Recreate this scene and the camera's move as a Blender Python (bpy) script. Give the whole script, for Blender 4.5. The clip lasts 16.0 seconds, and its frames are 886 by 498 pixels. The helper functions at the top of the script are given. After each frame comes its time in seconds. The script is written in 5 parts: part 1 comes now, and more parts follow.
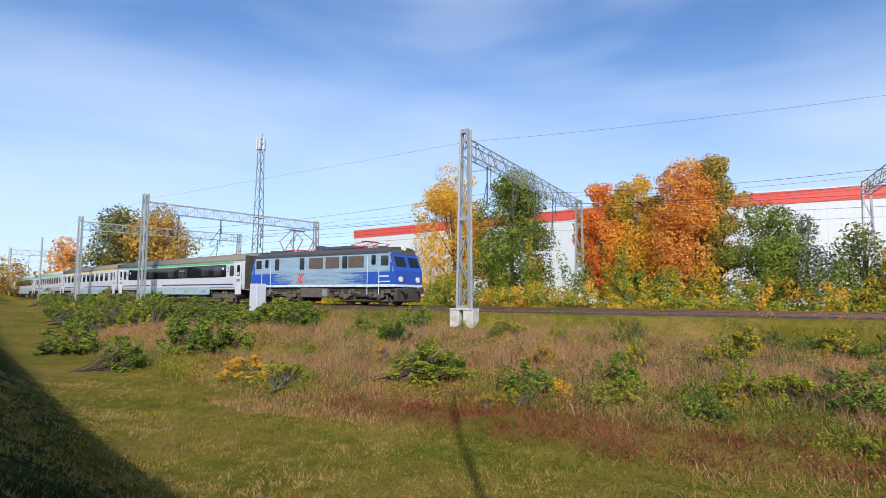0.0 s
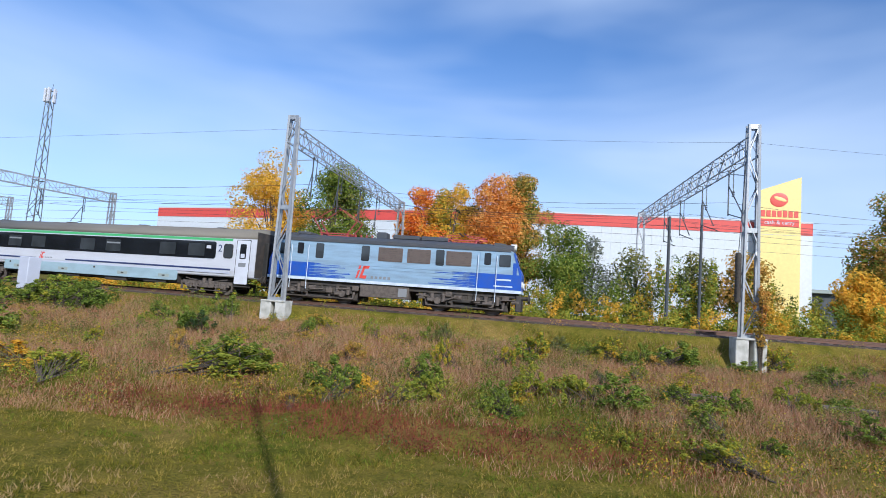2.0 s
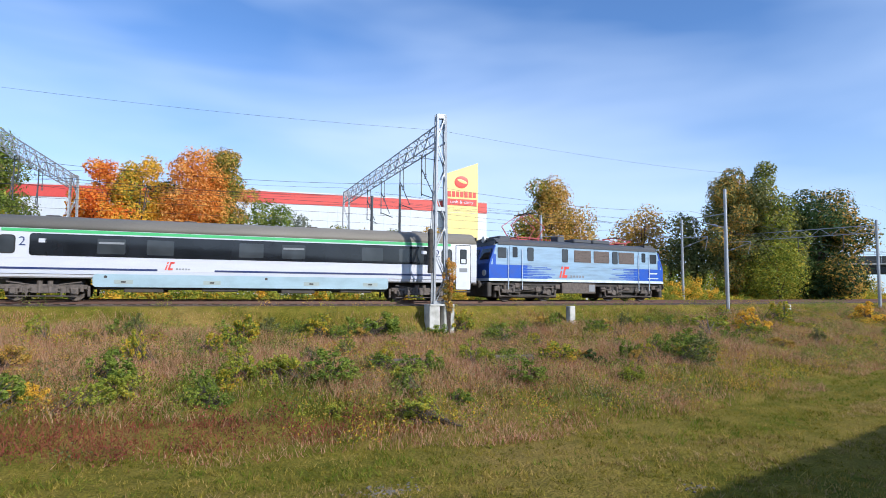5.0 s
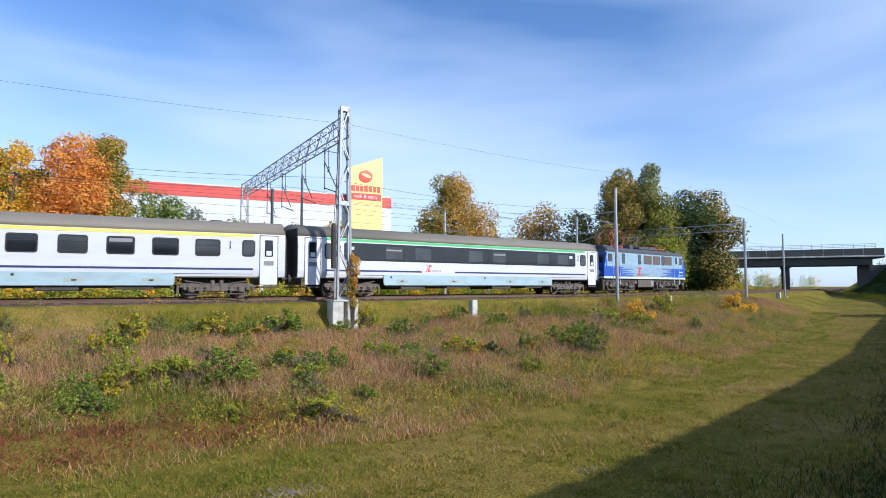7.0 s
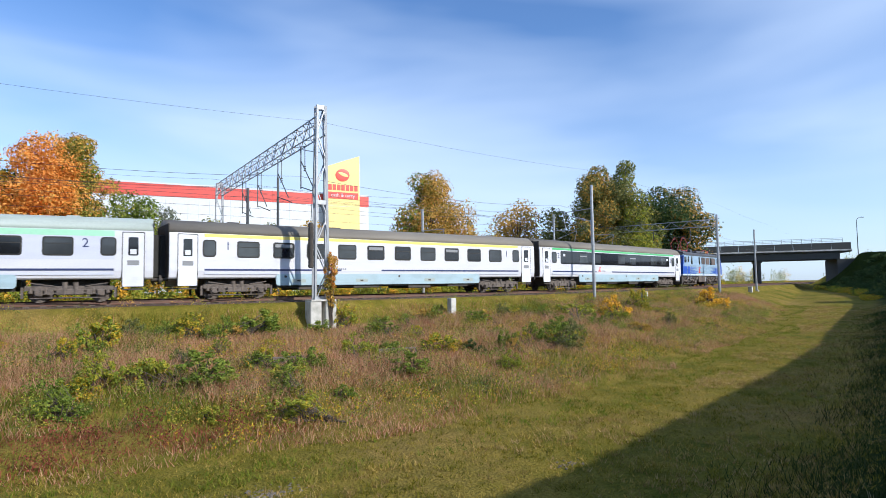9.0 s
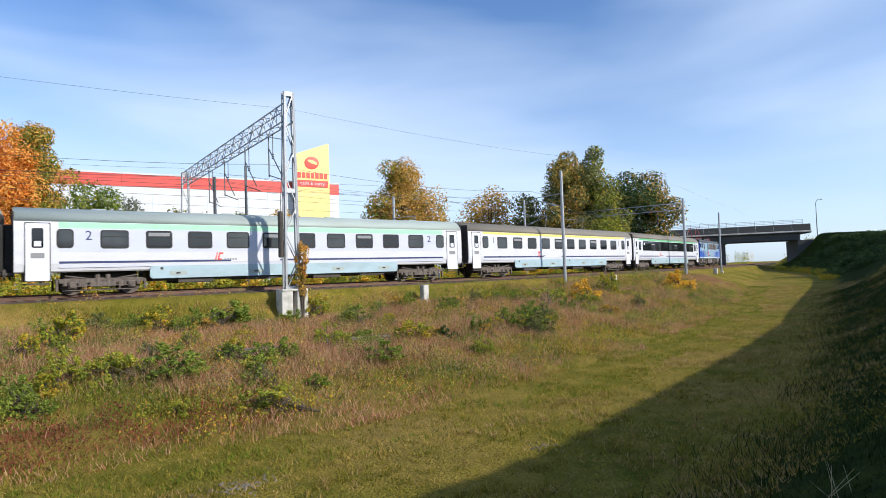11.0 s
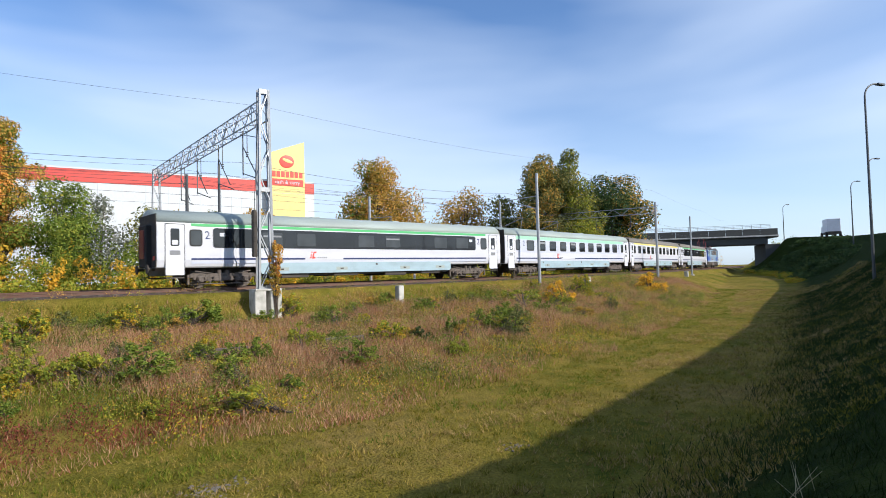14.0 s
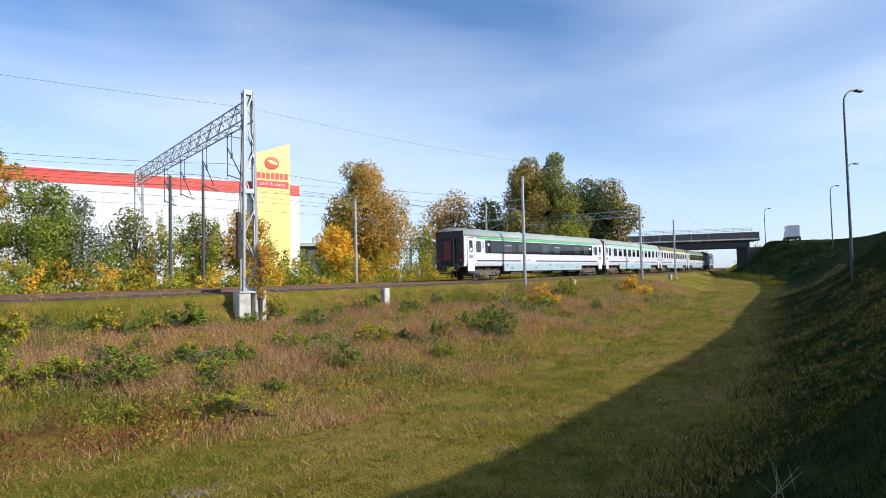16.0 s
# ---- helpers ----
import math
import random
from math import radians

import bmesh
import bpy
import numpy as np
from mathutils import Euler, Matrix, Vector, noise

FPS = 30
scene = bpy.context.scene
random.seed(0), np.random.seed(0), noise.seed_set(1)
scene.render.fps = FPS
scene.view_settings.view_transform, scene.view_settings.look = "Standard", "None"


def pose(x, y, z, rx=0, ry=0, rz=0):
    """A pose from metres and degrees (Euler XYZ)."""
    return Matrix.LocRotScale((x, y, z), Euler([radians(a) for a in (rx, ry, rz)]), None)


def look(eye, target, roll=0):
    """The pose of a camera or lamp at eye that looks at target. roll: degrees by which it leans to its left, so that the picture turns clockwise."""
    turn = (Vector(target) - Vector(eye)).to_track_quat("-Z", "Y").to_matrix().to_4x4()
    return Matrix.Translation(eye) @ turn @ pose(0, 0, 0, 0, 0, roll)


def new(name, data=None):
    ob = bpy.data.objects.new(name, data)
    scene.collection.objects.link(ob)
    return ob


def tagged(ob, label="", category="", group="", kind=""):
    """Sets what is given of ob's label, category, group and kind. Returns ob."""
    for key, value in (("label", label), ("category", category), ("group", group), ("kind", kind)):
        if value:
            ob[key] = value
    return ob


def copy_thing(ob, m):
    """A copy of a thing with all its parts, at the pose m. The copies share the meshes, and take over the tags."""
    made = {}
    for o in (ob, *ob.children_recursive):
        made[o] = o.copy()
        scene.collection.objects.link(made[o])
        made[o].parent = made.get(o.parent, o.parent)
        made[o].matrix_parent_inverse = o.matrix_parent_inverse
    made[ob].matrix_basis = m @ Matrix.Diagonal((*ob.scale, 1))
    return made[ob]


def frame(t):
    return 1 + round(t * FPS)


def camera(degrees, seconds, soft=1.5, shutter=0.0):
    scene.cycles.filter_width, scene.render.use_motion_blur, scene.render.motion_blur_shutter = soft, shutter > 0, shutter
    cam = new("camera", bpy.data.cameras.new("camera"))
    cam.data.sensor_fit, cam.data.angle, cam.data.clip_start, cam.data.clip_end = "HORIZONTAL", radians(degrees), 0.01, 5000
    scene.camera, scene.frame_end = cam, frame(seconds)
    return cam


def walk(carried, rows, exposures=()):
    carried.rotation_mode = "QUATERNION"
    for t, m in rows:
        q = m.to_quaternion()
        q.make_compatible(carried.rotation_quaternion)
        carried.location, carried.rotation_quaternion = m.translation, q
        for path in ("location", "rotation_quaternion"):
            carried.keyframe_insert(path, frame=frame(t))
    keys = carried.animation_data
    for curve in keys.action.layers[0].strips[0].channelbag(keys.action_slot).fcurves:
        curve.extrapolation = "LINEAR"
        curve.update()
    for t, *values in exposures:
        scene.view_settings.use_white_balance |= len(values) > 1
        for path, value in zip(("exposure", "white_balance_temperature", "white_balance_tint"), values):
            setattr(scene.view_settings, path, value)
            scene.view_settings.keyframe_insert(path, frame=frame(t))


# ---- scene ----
# The camera stands on the foot of a road bank and pans to the right. x runs along the railway, y across it, z = 0 on the rails.
cam = camera(74.03, 16.0, soft=0.8, shutter=0.15)
EYE = (0.0, 0.0, 0.55)
TURNS = [
    (0, 25.70, 4.79, -0.53), (0.5, 22.05, 4.33, -0.89), (1, 17.20, 4.26, -1.74), (1.5, 12.24, 4.39, -2.83), (2, 7.90, 5.15, -4.18),
    (2.5, 3.14, 4.10, -2.79), (3, -0.67, 3.29, -2.07), (3.5, -6.32, 3.92, -2.70), (4, -11.41, 3.33, -2.77), (4.5, -16.32, 3.22, -0.96),
    (5, -19.81, 4.20, -0.42), (6.2, -25.94, 3.96, -0.02), (7.5, -30.27, 3.76, 0.60), (8, -30.72, 3.78, 1.24), (8.5, -30.98, 3.57, 1.10),
    (9, -31.19, 3.55, 0.83), (10.2, -32.66, 2.83, 1.38), (11.5, -34.58, 2.07, 1.89), (12, -35.24, 2.40, 1.86), (12.5, -35.65, 2.35, 1.90),
    (13, -35.85, 2.54, 1.60), (13.5, -36.05, 2.39, 1.38), (14, -36.28, 2.23, 1.42), (14.5, -36.45, 2.35, 1.32), (15, -36.56, 2.11, 1.40),
    (15.5, -36.66, 1.99, 1.45), (16, -37.66, 2.44, 1.34)]
walk(cam, [(t, pose(*EYE, 90 + p, r, w)) for t, w, p, r in TURNS],
     [(0.0, 0.0, 6350, 10), (1.5, -0.05, 5850, 10), (3.0, -0.06, 5750, 10), (4.0, 0.06, 5800, 10), (5.2, 0.13, 5850, 10), (9.0, 0.17, 6050, 10), (12.0, 0.15, 6400, 10), (16.0, 0.15, 6400, 10)])

# ---- sky, sun, exposure ----
SUN_EL, SUN_AZ = 29.0, 151.0     # the sun stands behind the camera to the right; azimuth from +y, clockwise
world = bpy.data.worlds.new("sky")
scene.world = world
world.use_nodes = True
wn, wl = world.node_tree.nodes, world.node_tree.links
wn.clear()
sky = wn.new("ShaderNodeTexSky")
sky.sky_type, sky.sun_disc = "NISHITA", False
sky.sun_elevation, sky.sun_rotation = radians(SUN_EL), radians(SUN_AZ)
sky.air_density, sky.dust_density, sky.ozone_density = 1.0, 0.6, 2.0
bg = wn.new("ShaderNodeBackground")
bg.inputs["Strength"].default_value = 0.136
wout = wn.new("ShaderNodeOutputWorld")
# thin high cloud: stretched noise over the sky's own direction
tc = wn.new("ShaderNodeTexCoord")
mp = wn.new("ShaderNodeMapping")
mp.inputs["Scale"].default_value = (1.3, 0.9, 4.6)
mp.inputs["Rotation"].default_value = (radians(9), radians(14), radians(20))
cl = wn.new("ShaderNodeTexNoise")
cl.inputs["Scale"].default_value, cl.inputs["Detail"].default_value, cl.inputs["Roughness"].default_value = 1.35, 3.5, 0.46
cl.inputs["Distortion"].default_value = 0.35
ramp = wn.new("ShaderNodeValToRGB")
ramp.color_ramp.elements[0].position, ramp.color_ramp.elements[1].position = 0.36, 0.84
sep = wn.new("ShaderNodeSeparateXYZ")
low = wn.new("ShaderNodeMapRange")
low.inputs["From Min"].default_value, low.inputs["From Max"].default_value = 0.0, 0.40
low.inputs["To Min"].default_value, low.inputs["To Max"].default_value = 0.72, 0.0
addc = wn.new("ShaderNodeMath")
addc.operation, addc.use_clamp = "ADD", True
facm = wn.new("ShaderNodeMath")
facm.operation = "MULTIPLY"
facm.inputs[1].default_value = 0.72
mix = wn.new("ShaderNodeMix")
mix.data_type = "RGBA"
mix.inputs["B"].default_value = (5.6, 6.5, 7.9, 1)
wl.new(tc.outputs["Generated"], mp.inputs["Vector"])
wl.new(mp.outputs["Vector"], cl.inputs["Vector"])
wl.new(cl.outputs["Fac"], ramp.inputs["Fac"])
wl.new(tc.outputs["Generated"], sep.inputs["Vector"])
wl.new(sep.outputs["Z"], low.inputs["Value"])
wl.new(ramp.outputs["Color"], addc.inputs[0])
wl.new(low.outputs["Result"], addc.inputs[1])
wl.new(addc.outputs["Value"], facm.inputs[0])
wl.new(facm.outputs["Value"], mix.inputs["Factor"])
deep = wn.new("ShaderNodeMix")
deep.data_type, deep.blend_type = "RGBA", "MULTIPLY"
deep.inputs["Factor"].default_value = 1.0
deep.inputs["B"].default_value = (0.82, 1.0, 1.24, 1)
wl.new(sky.outputs["Color"], deep.inputs["A"])
wl.new(deep.outputs["Result"], mix.inputs["A"])
wl.new(mix.outputs["Result"], bg.inputs["Color"])
wl.new(bg.outputs["Background"], wout.inputs["Surface"])

sun = new("sun", bpy.data.lights.new("sun", "SUN"))
sun.data.energy, sun.data.angle, sun.data.color = 4.8, radians(0.55), (1.0, 0.92, 0.78)
az, el = radians(SUN_AZ), radians(SUN_EL)
to_sun = Vector((math.sin(az) * math.cos(el), math.cos(az) * math.cos(el), math.sin(el)))
sun.matrix_basis = look(to_sun * 200, (0, 0, 0))


# ---- materials ----
def nodes_of(name, rough=0.6, metal=0.0):
    m = bpy.data.materials.new(name)
    m.use_nodes = True
    n, l = m.node_tree.nodes, m.node_tree.links
    b = n["Principled BSDF"]
    b.inputs["Roughness"].default_value, b.inputs["Metallic"].default_value = rough, metal
    return m, n, l, b


def noise_node(n, l, scale, detail=4.0, stretch=None, coords="Object"):
    t = n.new("ShaderNodeTexCoord")
    q = n.new("ShaderNodeTexNoise")
    q.inputs["Scale"].default_value, q.inputs["Detail"].default_value = scale, detail
    if stretch:
        mpn = n.new("ShaderNodeMapping")
        mpn.inputs["Scale"].default_value = stretch
        l.new(t.outputs[coords], mpn.inputs["Vector"])
        l.new(mpn.outputs["Vector"], q.inputs["Vector"])
    else:
        l.new(t.outputs[coords], q.inputs["Vector"])
    return q


def ramp_node(n, l, source, stops):
    r = n.new("ShaderNodeValToRGB")
    e = r.color_ramp.elements
    while len(e) < len(stops):
        e.new(0.5)
    for k, (p, c) in zip(e, stops):
        k.position, k.color = p, (*c, 1)
    l.new(source, r.inputs["Fac"])
    return r


def worn(name, colour, rough=0.5, metal=0.0, grime=(0.10, 0.09, 0.08), amount=0.35, scale=2.0, bump=0.1, stretch=(1, 1, 1)):
    """Paint, metal or concrete with streaks of grime and a fine grain."""
    m, n, l, b = nodes_of(name, rough, metal)
    a = noise_node(n, l, scale, 6.0, stretch)
    f = noise_node(n, l, scale * 14, 3.0)
    r = ramp_node(n, l, a.outputs["Fac"], [(0.42, (0, 0, 0)), (0.78, (1, 1, 1))])
    mu = n.new("ShaderNodeMath")
    mu.operation = "MULTIPLY"
    mu.inputs[1].default_value = amount
    l.new(r.outputs["Color"], mu.inputs[0])
    mx = n.new("ShaderNodeMix")
    mx.data_type = "RGBA"
    mx.inputs["A"].default_value, mx.inputs["B"].default_value = (*colour, 1), (*grime, 1)
    l.new(mu.outputs["Value"], mx.inputs["Factor"])
    mv = n.new("ShaderNodeMix")
    mv.data_type, mv.blend_type = "RGBA", "MULTIPLY"
    mv.inputs["Factor"].default_value = 0.35
    l.new(mx.outputs["Result"], mv.inputs["A"])
    l.new(f.outputs["Color"], mv.inputs["B"])
    vr = ramp_node(n, l, f.outputs["Fac"], [(0.3, (0.72, 0.72, 0.72)), (0.7, (1.0, 1.0, 1.0))])
    l.new(vr.outputs["Color"], mv.inputs["B"])
    l.new(mv.outputs["Result"], b.inputs["Base Color"])
    bu = n.new("ShaderNodeBump")
    bu.inputs["Strength"].default_value, bu.inputs["Distance"].default_value = bump, 0.02
    l.new(f.outputs["Fac"], bu.inputs["Height"])
    l.new(bu.outputs["Normal"], b.inputs["Normal"])
    return m


def leafy(name, stops, rough=0.55, patch=0.35, through_light=0.36):
    """Leaves or blades: each island takes its own colour from a range, shifted by broad patches."""
    m, n, l, b = nodes_of(name, rough)
    g = n.new("ShaderNodeNewGeometry")
    q = noise_node(n, l, patch, 3.0)
    a = n.new("ShaderNodeMath")
    a.operation = "MULTIPLY_ADD"
    a.inputs[1].default_value, a.inputs[2].default_value = 0.5, -0.02
    l.new(g.outputs["Random Per Island"], a.inputs[0])
    s = n.new("ShaderNodeMath")
    s.operation = "MULTIPLY_ADD"
    s.inputs[1].default_value = 1.5
    l.new(q.outputs["Fac"], s.inputs[0])
    d = n.new("ShaderNodeMath")
    d.operation = "SUBTRACT"
    d.inputs[1].default_value = 0.5
    l.new(a.outputs["Value"], d.inputs[0])
    l.new(d.outputs["Value"], s.inputs[2])
    r = ramp_node(n, l, s.outputs["Value"], stops)
    l.new(r.outputs["Color"], b.inputs["Base Color"])
    b.inputs["Specular IOR Level"].default_value = 0.1
    tr = n.new("ShaderNodeBsdfTranslucent")
    l.new(r.outputs["Color"], tr.inputs["Color"])
    ms = n.new("ShaderNodeMixShader")
    ms.inputs["Fac"].default_value = through_light
    l.new(b.outputs["BSDF"], ms.inputs[1])
    l.new(tr.outputs["BSDF"], ms.inputs[2])
    l.new(ms.outputs["Shader"], n["Material Output"].inputs["Surface"])
    return m


def glassy(name, colour, rough=0.06):
    m, n, l, b = nodes_of(name, rough)
    q = noise_node(n, l, 0.8, 2.0)
    r = ramp_node(n, l, q.outputs["Fac"], [(0.35, tuple(c * 0.6 for c in colour)), (0.7, colour)])
    l.new(r.outputs["Color"], b.inputs["Base Color"])
    b.inputs["Specular IOR Level"].default_value = 0.6
    return m


STREAK = (0.25, 0.25, 2.5)
M = dict(
    white=worn("white_paint", (0.62, 0.63, 0.69), 0.35, amount=0.10, stretch=(0.3, 1, 1.5)),
    lilac=worn("pale_grey_paint", (0.55, 0.58, 0.69), 0.35, amount=0.10, stretch=(0.3, 1, 1.5)),
    door_white=worn("door_paint", (0.68, 0.70, 0.78), 0.35, amount=0.12),
    skirt=worn("pale_blue_grey_paint", (0.36, 0.49, 0.56), 0.4, amount=0.25, stretch=(0.5, 1, 1)),
    navy=worn("navy_stripe", (0.03, 0.045, 0.14), 0.35, amount=0.1),
    green=worn("green_band", (0.09, 0.48, 0.17), 0.35, amount=0.12),
    mint=worn("pale_green_band", (0.36, 0.70, 0.50), 0.4, amount=0.2),
    yellow_band=worn("yellow_band", (0.80, 0.66, 0.16), 0.35, amount=0.15),
    roof_brown=worn("dusty_roof", (0.20, 0.18, 0.15), 0.7, amount=0.5, scale=0.8, stretch=(0.3, 2, 2)),
    roof_grey=worn("pale_grey_roof", (0.36, 0.42, 0.40), 0.6, amount=0.35, scale=0.8, stretch=(0.3, 2, 2)),
    dark=worn("black_underframe", (0.045, 0.04, 0.038), 0.75, grime=(0.10, 0.08, 0.06), amount=0.8, scale=3),
    brown=worn("brake_dust", (0.135, 0.11, 0.095), 0.8, grime=(0.035, 0.03, 0.028), amount=0.8, scale=5),
    rubber=worn("black_rubber", (0.02, 0.02, 0.02), 0.8, amount=0.2),
    glass=glassy("dark_glass", (0.018, 0.02, 0.025)),
    pane=glassy("grey_glass", (0.055, 0.062, 0.07)),
    blind=worn("grey_blind", (0.24, 0.25, 0.27), 0.8, amount=0.1),
    red=worn("red_paint", (0.70, 0.07, 0.05), 0.45, amount=0.1),
    blue_light=worn("light_blue_paint", (0.28, 0.41, 0.55), 0.4, amount=0.4, stretch=(0.3, 1, 2)),
    blue=worn("strong_blue_paint", (0.02, 0.09, 0.46), 0.35, amount=0.3),
    blue_roof=worn("slate_roof", (0.06, 0.066, 0.08), 0.6, amount=0.6, scale=1.2),
    grille=worn("brown_grille", (0.13, 0.095, 0.085), 0.7, amount=0.5),
    pale_line=worn("pale_sill", (0.62, 0.70, 0.80), 0.45, amount=0.3),
    red_pan=worn("red_oxide", (0.42, 0.06, 0.06), 0.55, amount=0.3),
    steel=worn("galvanised_steel", (0.38, 0.40, 0.43), 0.45, 0.35, amount=0.25, scale=5),
    steel_dark=worn("dark_steel", (0.075, 0.085, 0.095), 0.55, 0.3, amount=0.3, scale=5),
    wire=worn("wire", (0.05, 0.055, 0.06), 0.5, 0.5, amount=0.2),
    concrete=worn("pale_concrete", (0.56, 0.55, 0.52), 0.9, grime=(0.16, 0.16, 0.12), amount=0.75, scale=2, bump=0.4),
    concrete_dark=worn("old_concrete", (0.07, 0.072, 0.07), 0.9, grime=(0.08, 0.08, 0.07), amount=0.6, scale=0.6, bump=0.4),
    rail=worn("rusty_rail", (0.16, 0.085, 0.06), 0.6, 0.4, amount=0.4, scale=4),
    sleeper=worn("old_sleeper", (0.13, 0.10, 0.085), 0.9, amount=0.4, scale=3),
    clad=worn("white_cladding", (0.64, 0.68, 0.73), 0.5, amount=0.06, scale=0.2),
    red_clad=worn("red_cladding", (0.68, 0.085, 0.07), 0.5, amount=0.05, scale=0.2),
    yellow_clad=worn("yellow_cladding", (0.86, 0.68, 0.25), 0.5, amount=0.05, scale=0.2),
    bark=worn("bark", (0.11, 0.085, 0.065), 0.95, amount=0.6, scale=4, bump=0.6),
    asphalt=worn("asphalt", (0.05, 0.05, 0.052), 0.9, amount=0.3),
    straw=worn("dry_straw", (0.55, 0.46, 0.28), 0.8, amount=0.2),
    stone=worn("dusty_stone", (0.17, 0.145, 0.12), 0.9, amount=0.4),
    red_dark=worn("grimy_red_paint", (0.20, 0.03, 0.035), 0.5, amount=0.5),
    lamp_glow=worn("lamp_lens", (0.75, 0.75, 0.72), 0.2, amount=0.1),
)
LEAF = dict(
    orange=leafy("orange_leaves", [(0.15, (0.44, 0.15, 0.025)), (0.4, (0.84, 0.36, 0.07)), (0.65, (0.90, 0.50, 0.15)), (0.95, (0.66, 0.50, 0.10))], patch=0.6, through_light=0.45),
    red=leafy("red_orange_leaves", [(0.15, (0.48, 0.10, 0.02)), (0.45, (0.84, 0.27, 0.05)), (0.7, (0.88, 0.44, 0.07)), (0.95, (0.74, 0.52, 0.08))], patch=0.6, through_light=0.45),
    gold=leafy("golden_leaves", [(0.15, (0.36, 0.28, 0.04)), (0.4, (0.82, 0.52, 0.06)), (0.7, (0.90, 0.52, 0.07)), (0.95, (0.58, 0.52, 0.09))], patch=0.6, through_light=0.45),
    amber=leafy("amber_leaves", [(0.15, (0.20, 0.19, 0.045)), (0.5, (0.58, 0.36, 0.07)), (0.75, (0.68, 0.37, 0.10)), (0.95, (0.34, 0.33, 0.08))], patch=0.6),
    green=leafy("green_leaves", [(0.15, (0.07, 0.115, 0.02)), (0.45, (0.18, 0.25, 0.04)), (0.75, (0.32, 0.36, 0.06)), (0.95, (0.50, 0.42, 0.07))], patch=0.8),
    dark=leafy("dark_green_leaves", [(0.15, (0.03, 0.055, 0.022)), (0.55, (0.07, 0.12, 0.04)), (0.95, (0.18, 0.20, 0.06))], patch=0.8),
    olive=leafy("olive_leaves", [(0.15, (0.08, 0.10, 0.035)), (0.5, (0.18, 0.20, 0.07)), (0.8, (0.34, 0.30, 0.09)), (0.95, (0.44, 0.33, 0.07))], patch=0.6),
    crimson=leafy("reddish_weed_leaves", [(0.15, (0.10, 0.045, 0.025)), (0.5, (0.27, 0.075, 0.05)), (0.75, (0.30, 0.13, 0.06)), (0.95, (0.24, 0.19, 0.05))], patch=1.2),
    silver=leafy("silvery_leaves", [(0.2, (0.11, 0.13, 0.10)), (0.5, (0.22, 0.24, 0.18)), (0.95, (0.40, 0.40, 0.32))], patch=0.6),
    hedge=leafy("autumn_shrub_leaves", [(0.1, (0.08, 0.14, 0.025)), (0.35, (0.24, 0.30, 0.04)), (0.55, (0.52, 0.42, 0.04)), (0.75, (0.62, 0.32, 0.04)), (0.95, (0.20, 0.22, 0.04))], patch=0.6),
    lime=leafy("lime_shrub_leaves", [(0.15, (0.14, 0.19, 0.025)), (0.5, (0.33, 0.36, 0.05)), (0.75, (0.48, 0.41, 0.05)), (0.95, (0.62, 0.40, 0.05))], patch=0.9),
)


# ---- shape helpers ----
def mesh_of(name, verts, faces, material, smooth=False):
    me = bpy.data.meshes.new(name)
    me.from_pydata([tuple(v) for v in verts], [], [tuple(f) for f in faces])
    me.materials.append(material)
    if smooth:
        me.shade_smooth()
    return me


def bm_mesh(name, bm, material, smooth=False):
    me = bpy.data.meshes.new(name)
    bm.normal_update()
    bm.to_mesh(me)
    bm.free()
    me.materials.append(material)
    if smooth:
        me.shade_smooth()
    return me


def part(name, bm, material=None, parent=None, label="", smooth=False):
    me = bm_mesh(name, bm, material, smooth) if isinstance(bm, bmesh.types.BMesh) else bm
    ob = new(name, me)
    if parent is not None:
        ob.parent = parent
    return tagged(ob, label)


def thing(name, label, category, m=None, group="", kind=""):
    ob = new(name)
    ob.empty_display_size = 0.2
    if m is not None:
        ob.matrix_basis = m
    return tagged(ob, label, category, group, kind)


def box(bm, x0, x1, y0, y1, z0, z1, bevel=0.0):
    r = bmesh.ops.create_cube(bm, size=1.0, matrix=Matrix.Translation(((x0 + x1) / 2, (y0 + y1) / 2, (z0 + z1) / 2)) @ Matrix.Diagonal((x1 - x0, y1 - y0, z1 - z0, 1)))
    if bevel:
        es = list({e for v in r["verts"] for e in v.link_edges})
        bmesh.ops.bevel(bm, geom=es, offset=bevel, segments=1, affect="EDGES")
    return bm


def boxed(*args, bevel=0.0):
    return box(bmesh.new(), *args, bevel=bevel)


def rod(bm, a, b, r0, r1=None, sides=8):
    a, b = Vector(a), Vector(b)
    d = b - a
    m = Matrix.Translation((a + b) / 2) @ d.to_track_quat("Z", "Y").to_matrix().to_4x4()
    bmesh.ops.create_cone(bm, cap_ends=True, segments=sides, radius1=r0, radius2=r0 if r1 is None else r1, depth=d.length, matrix=m)
    return bm


def angle_bar(bm, a, b, w):
    """A square bar of width w from a to b."""
    a, b = Vector(a), Vector(b)
    d = b - a
    m = Matrix.Translation((a + b) / 2) @ d.to_track_quat("Z", "Y").to_matrix().to_4x4() @ Matrix.Diagonal((w, w, d.length, 1))
    bmesh.ops.create_cube(bm, size=1.0, matrix=m)
    return bm


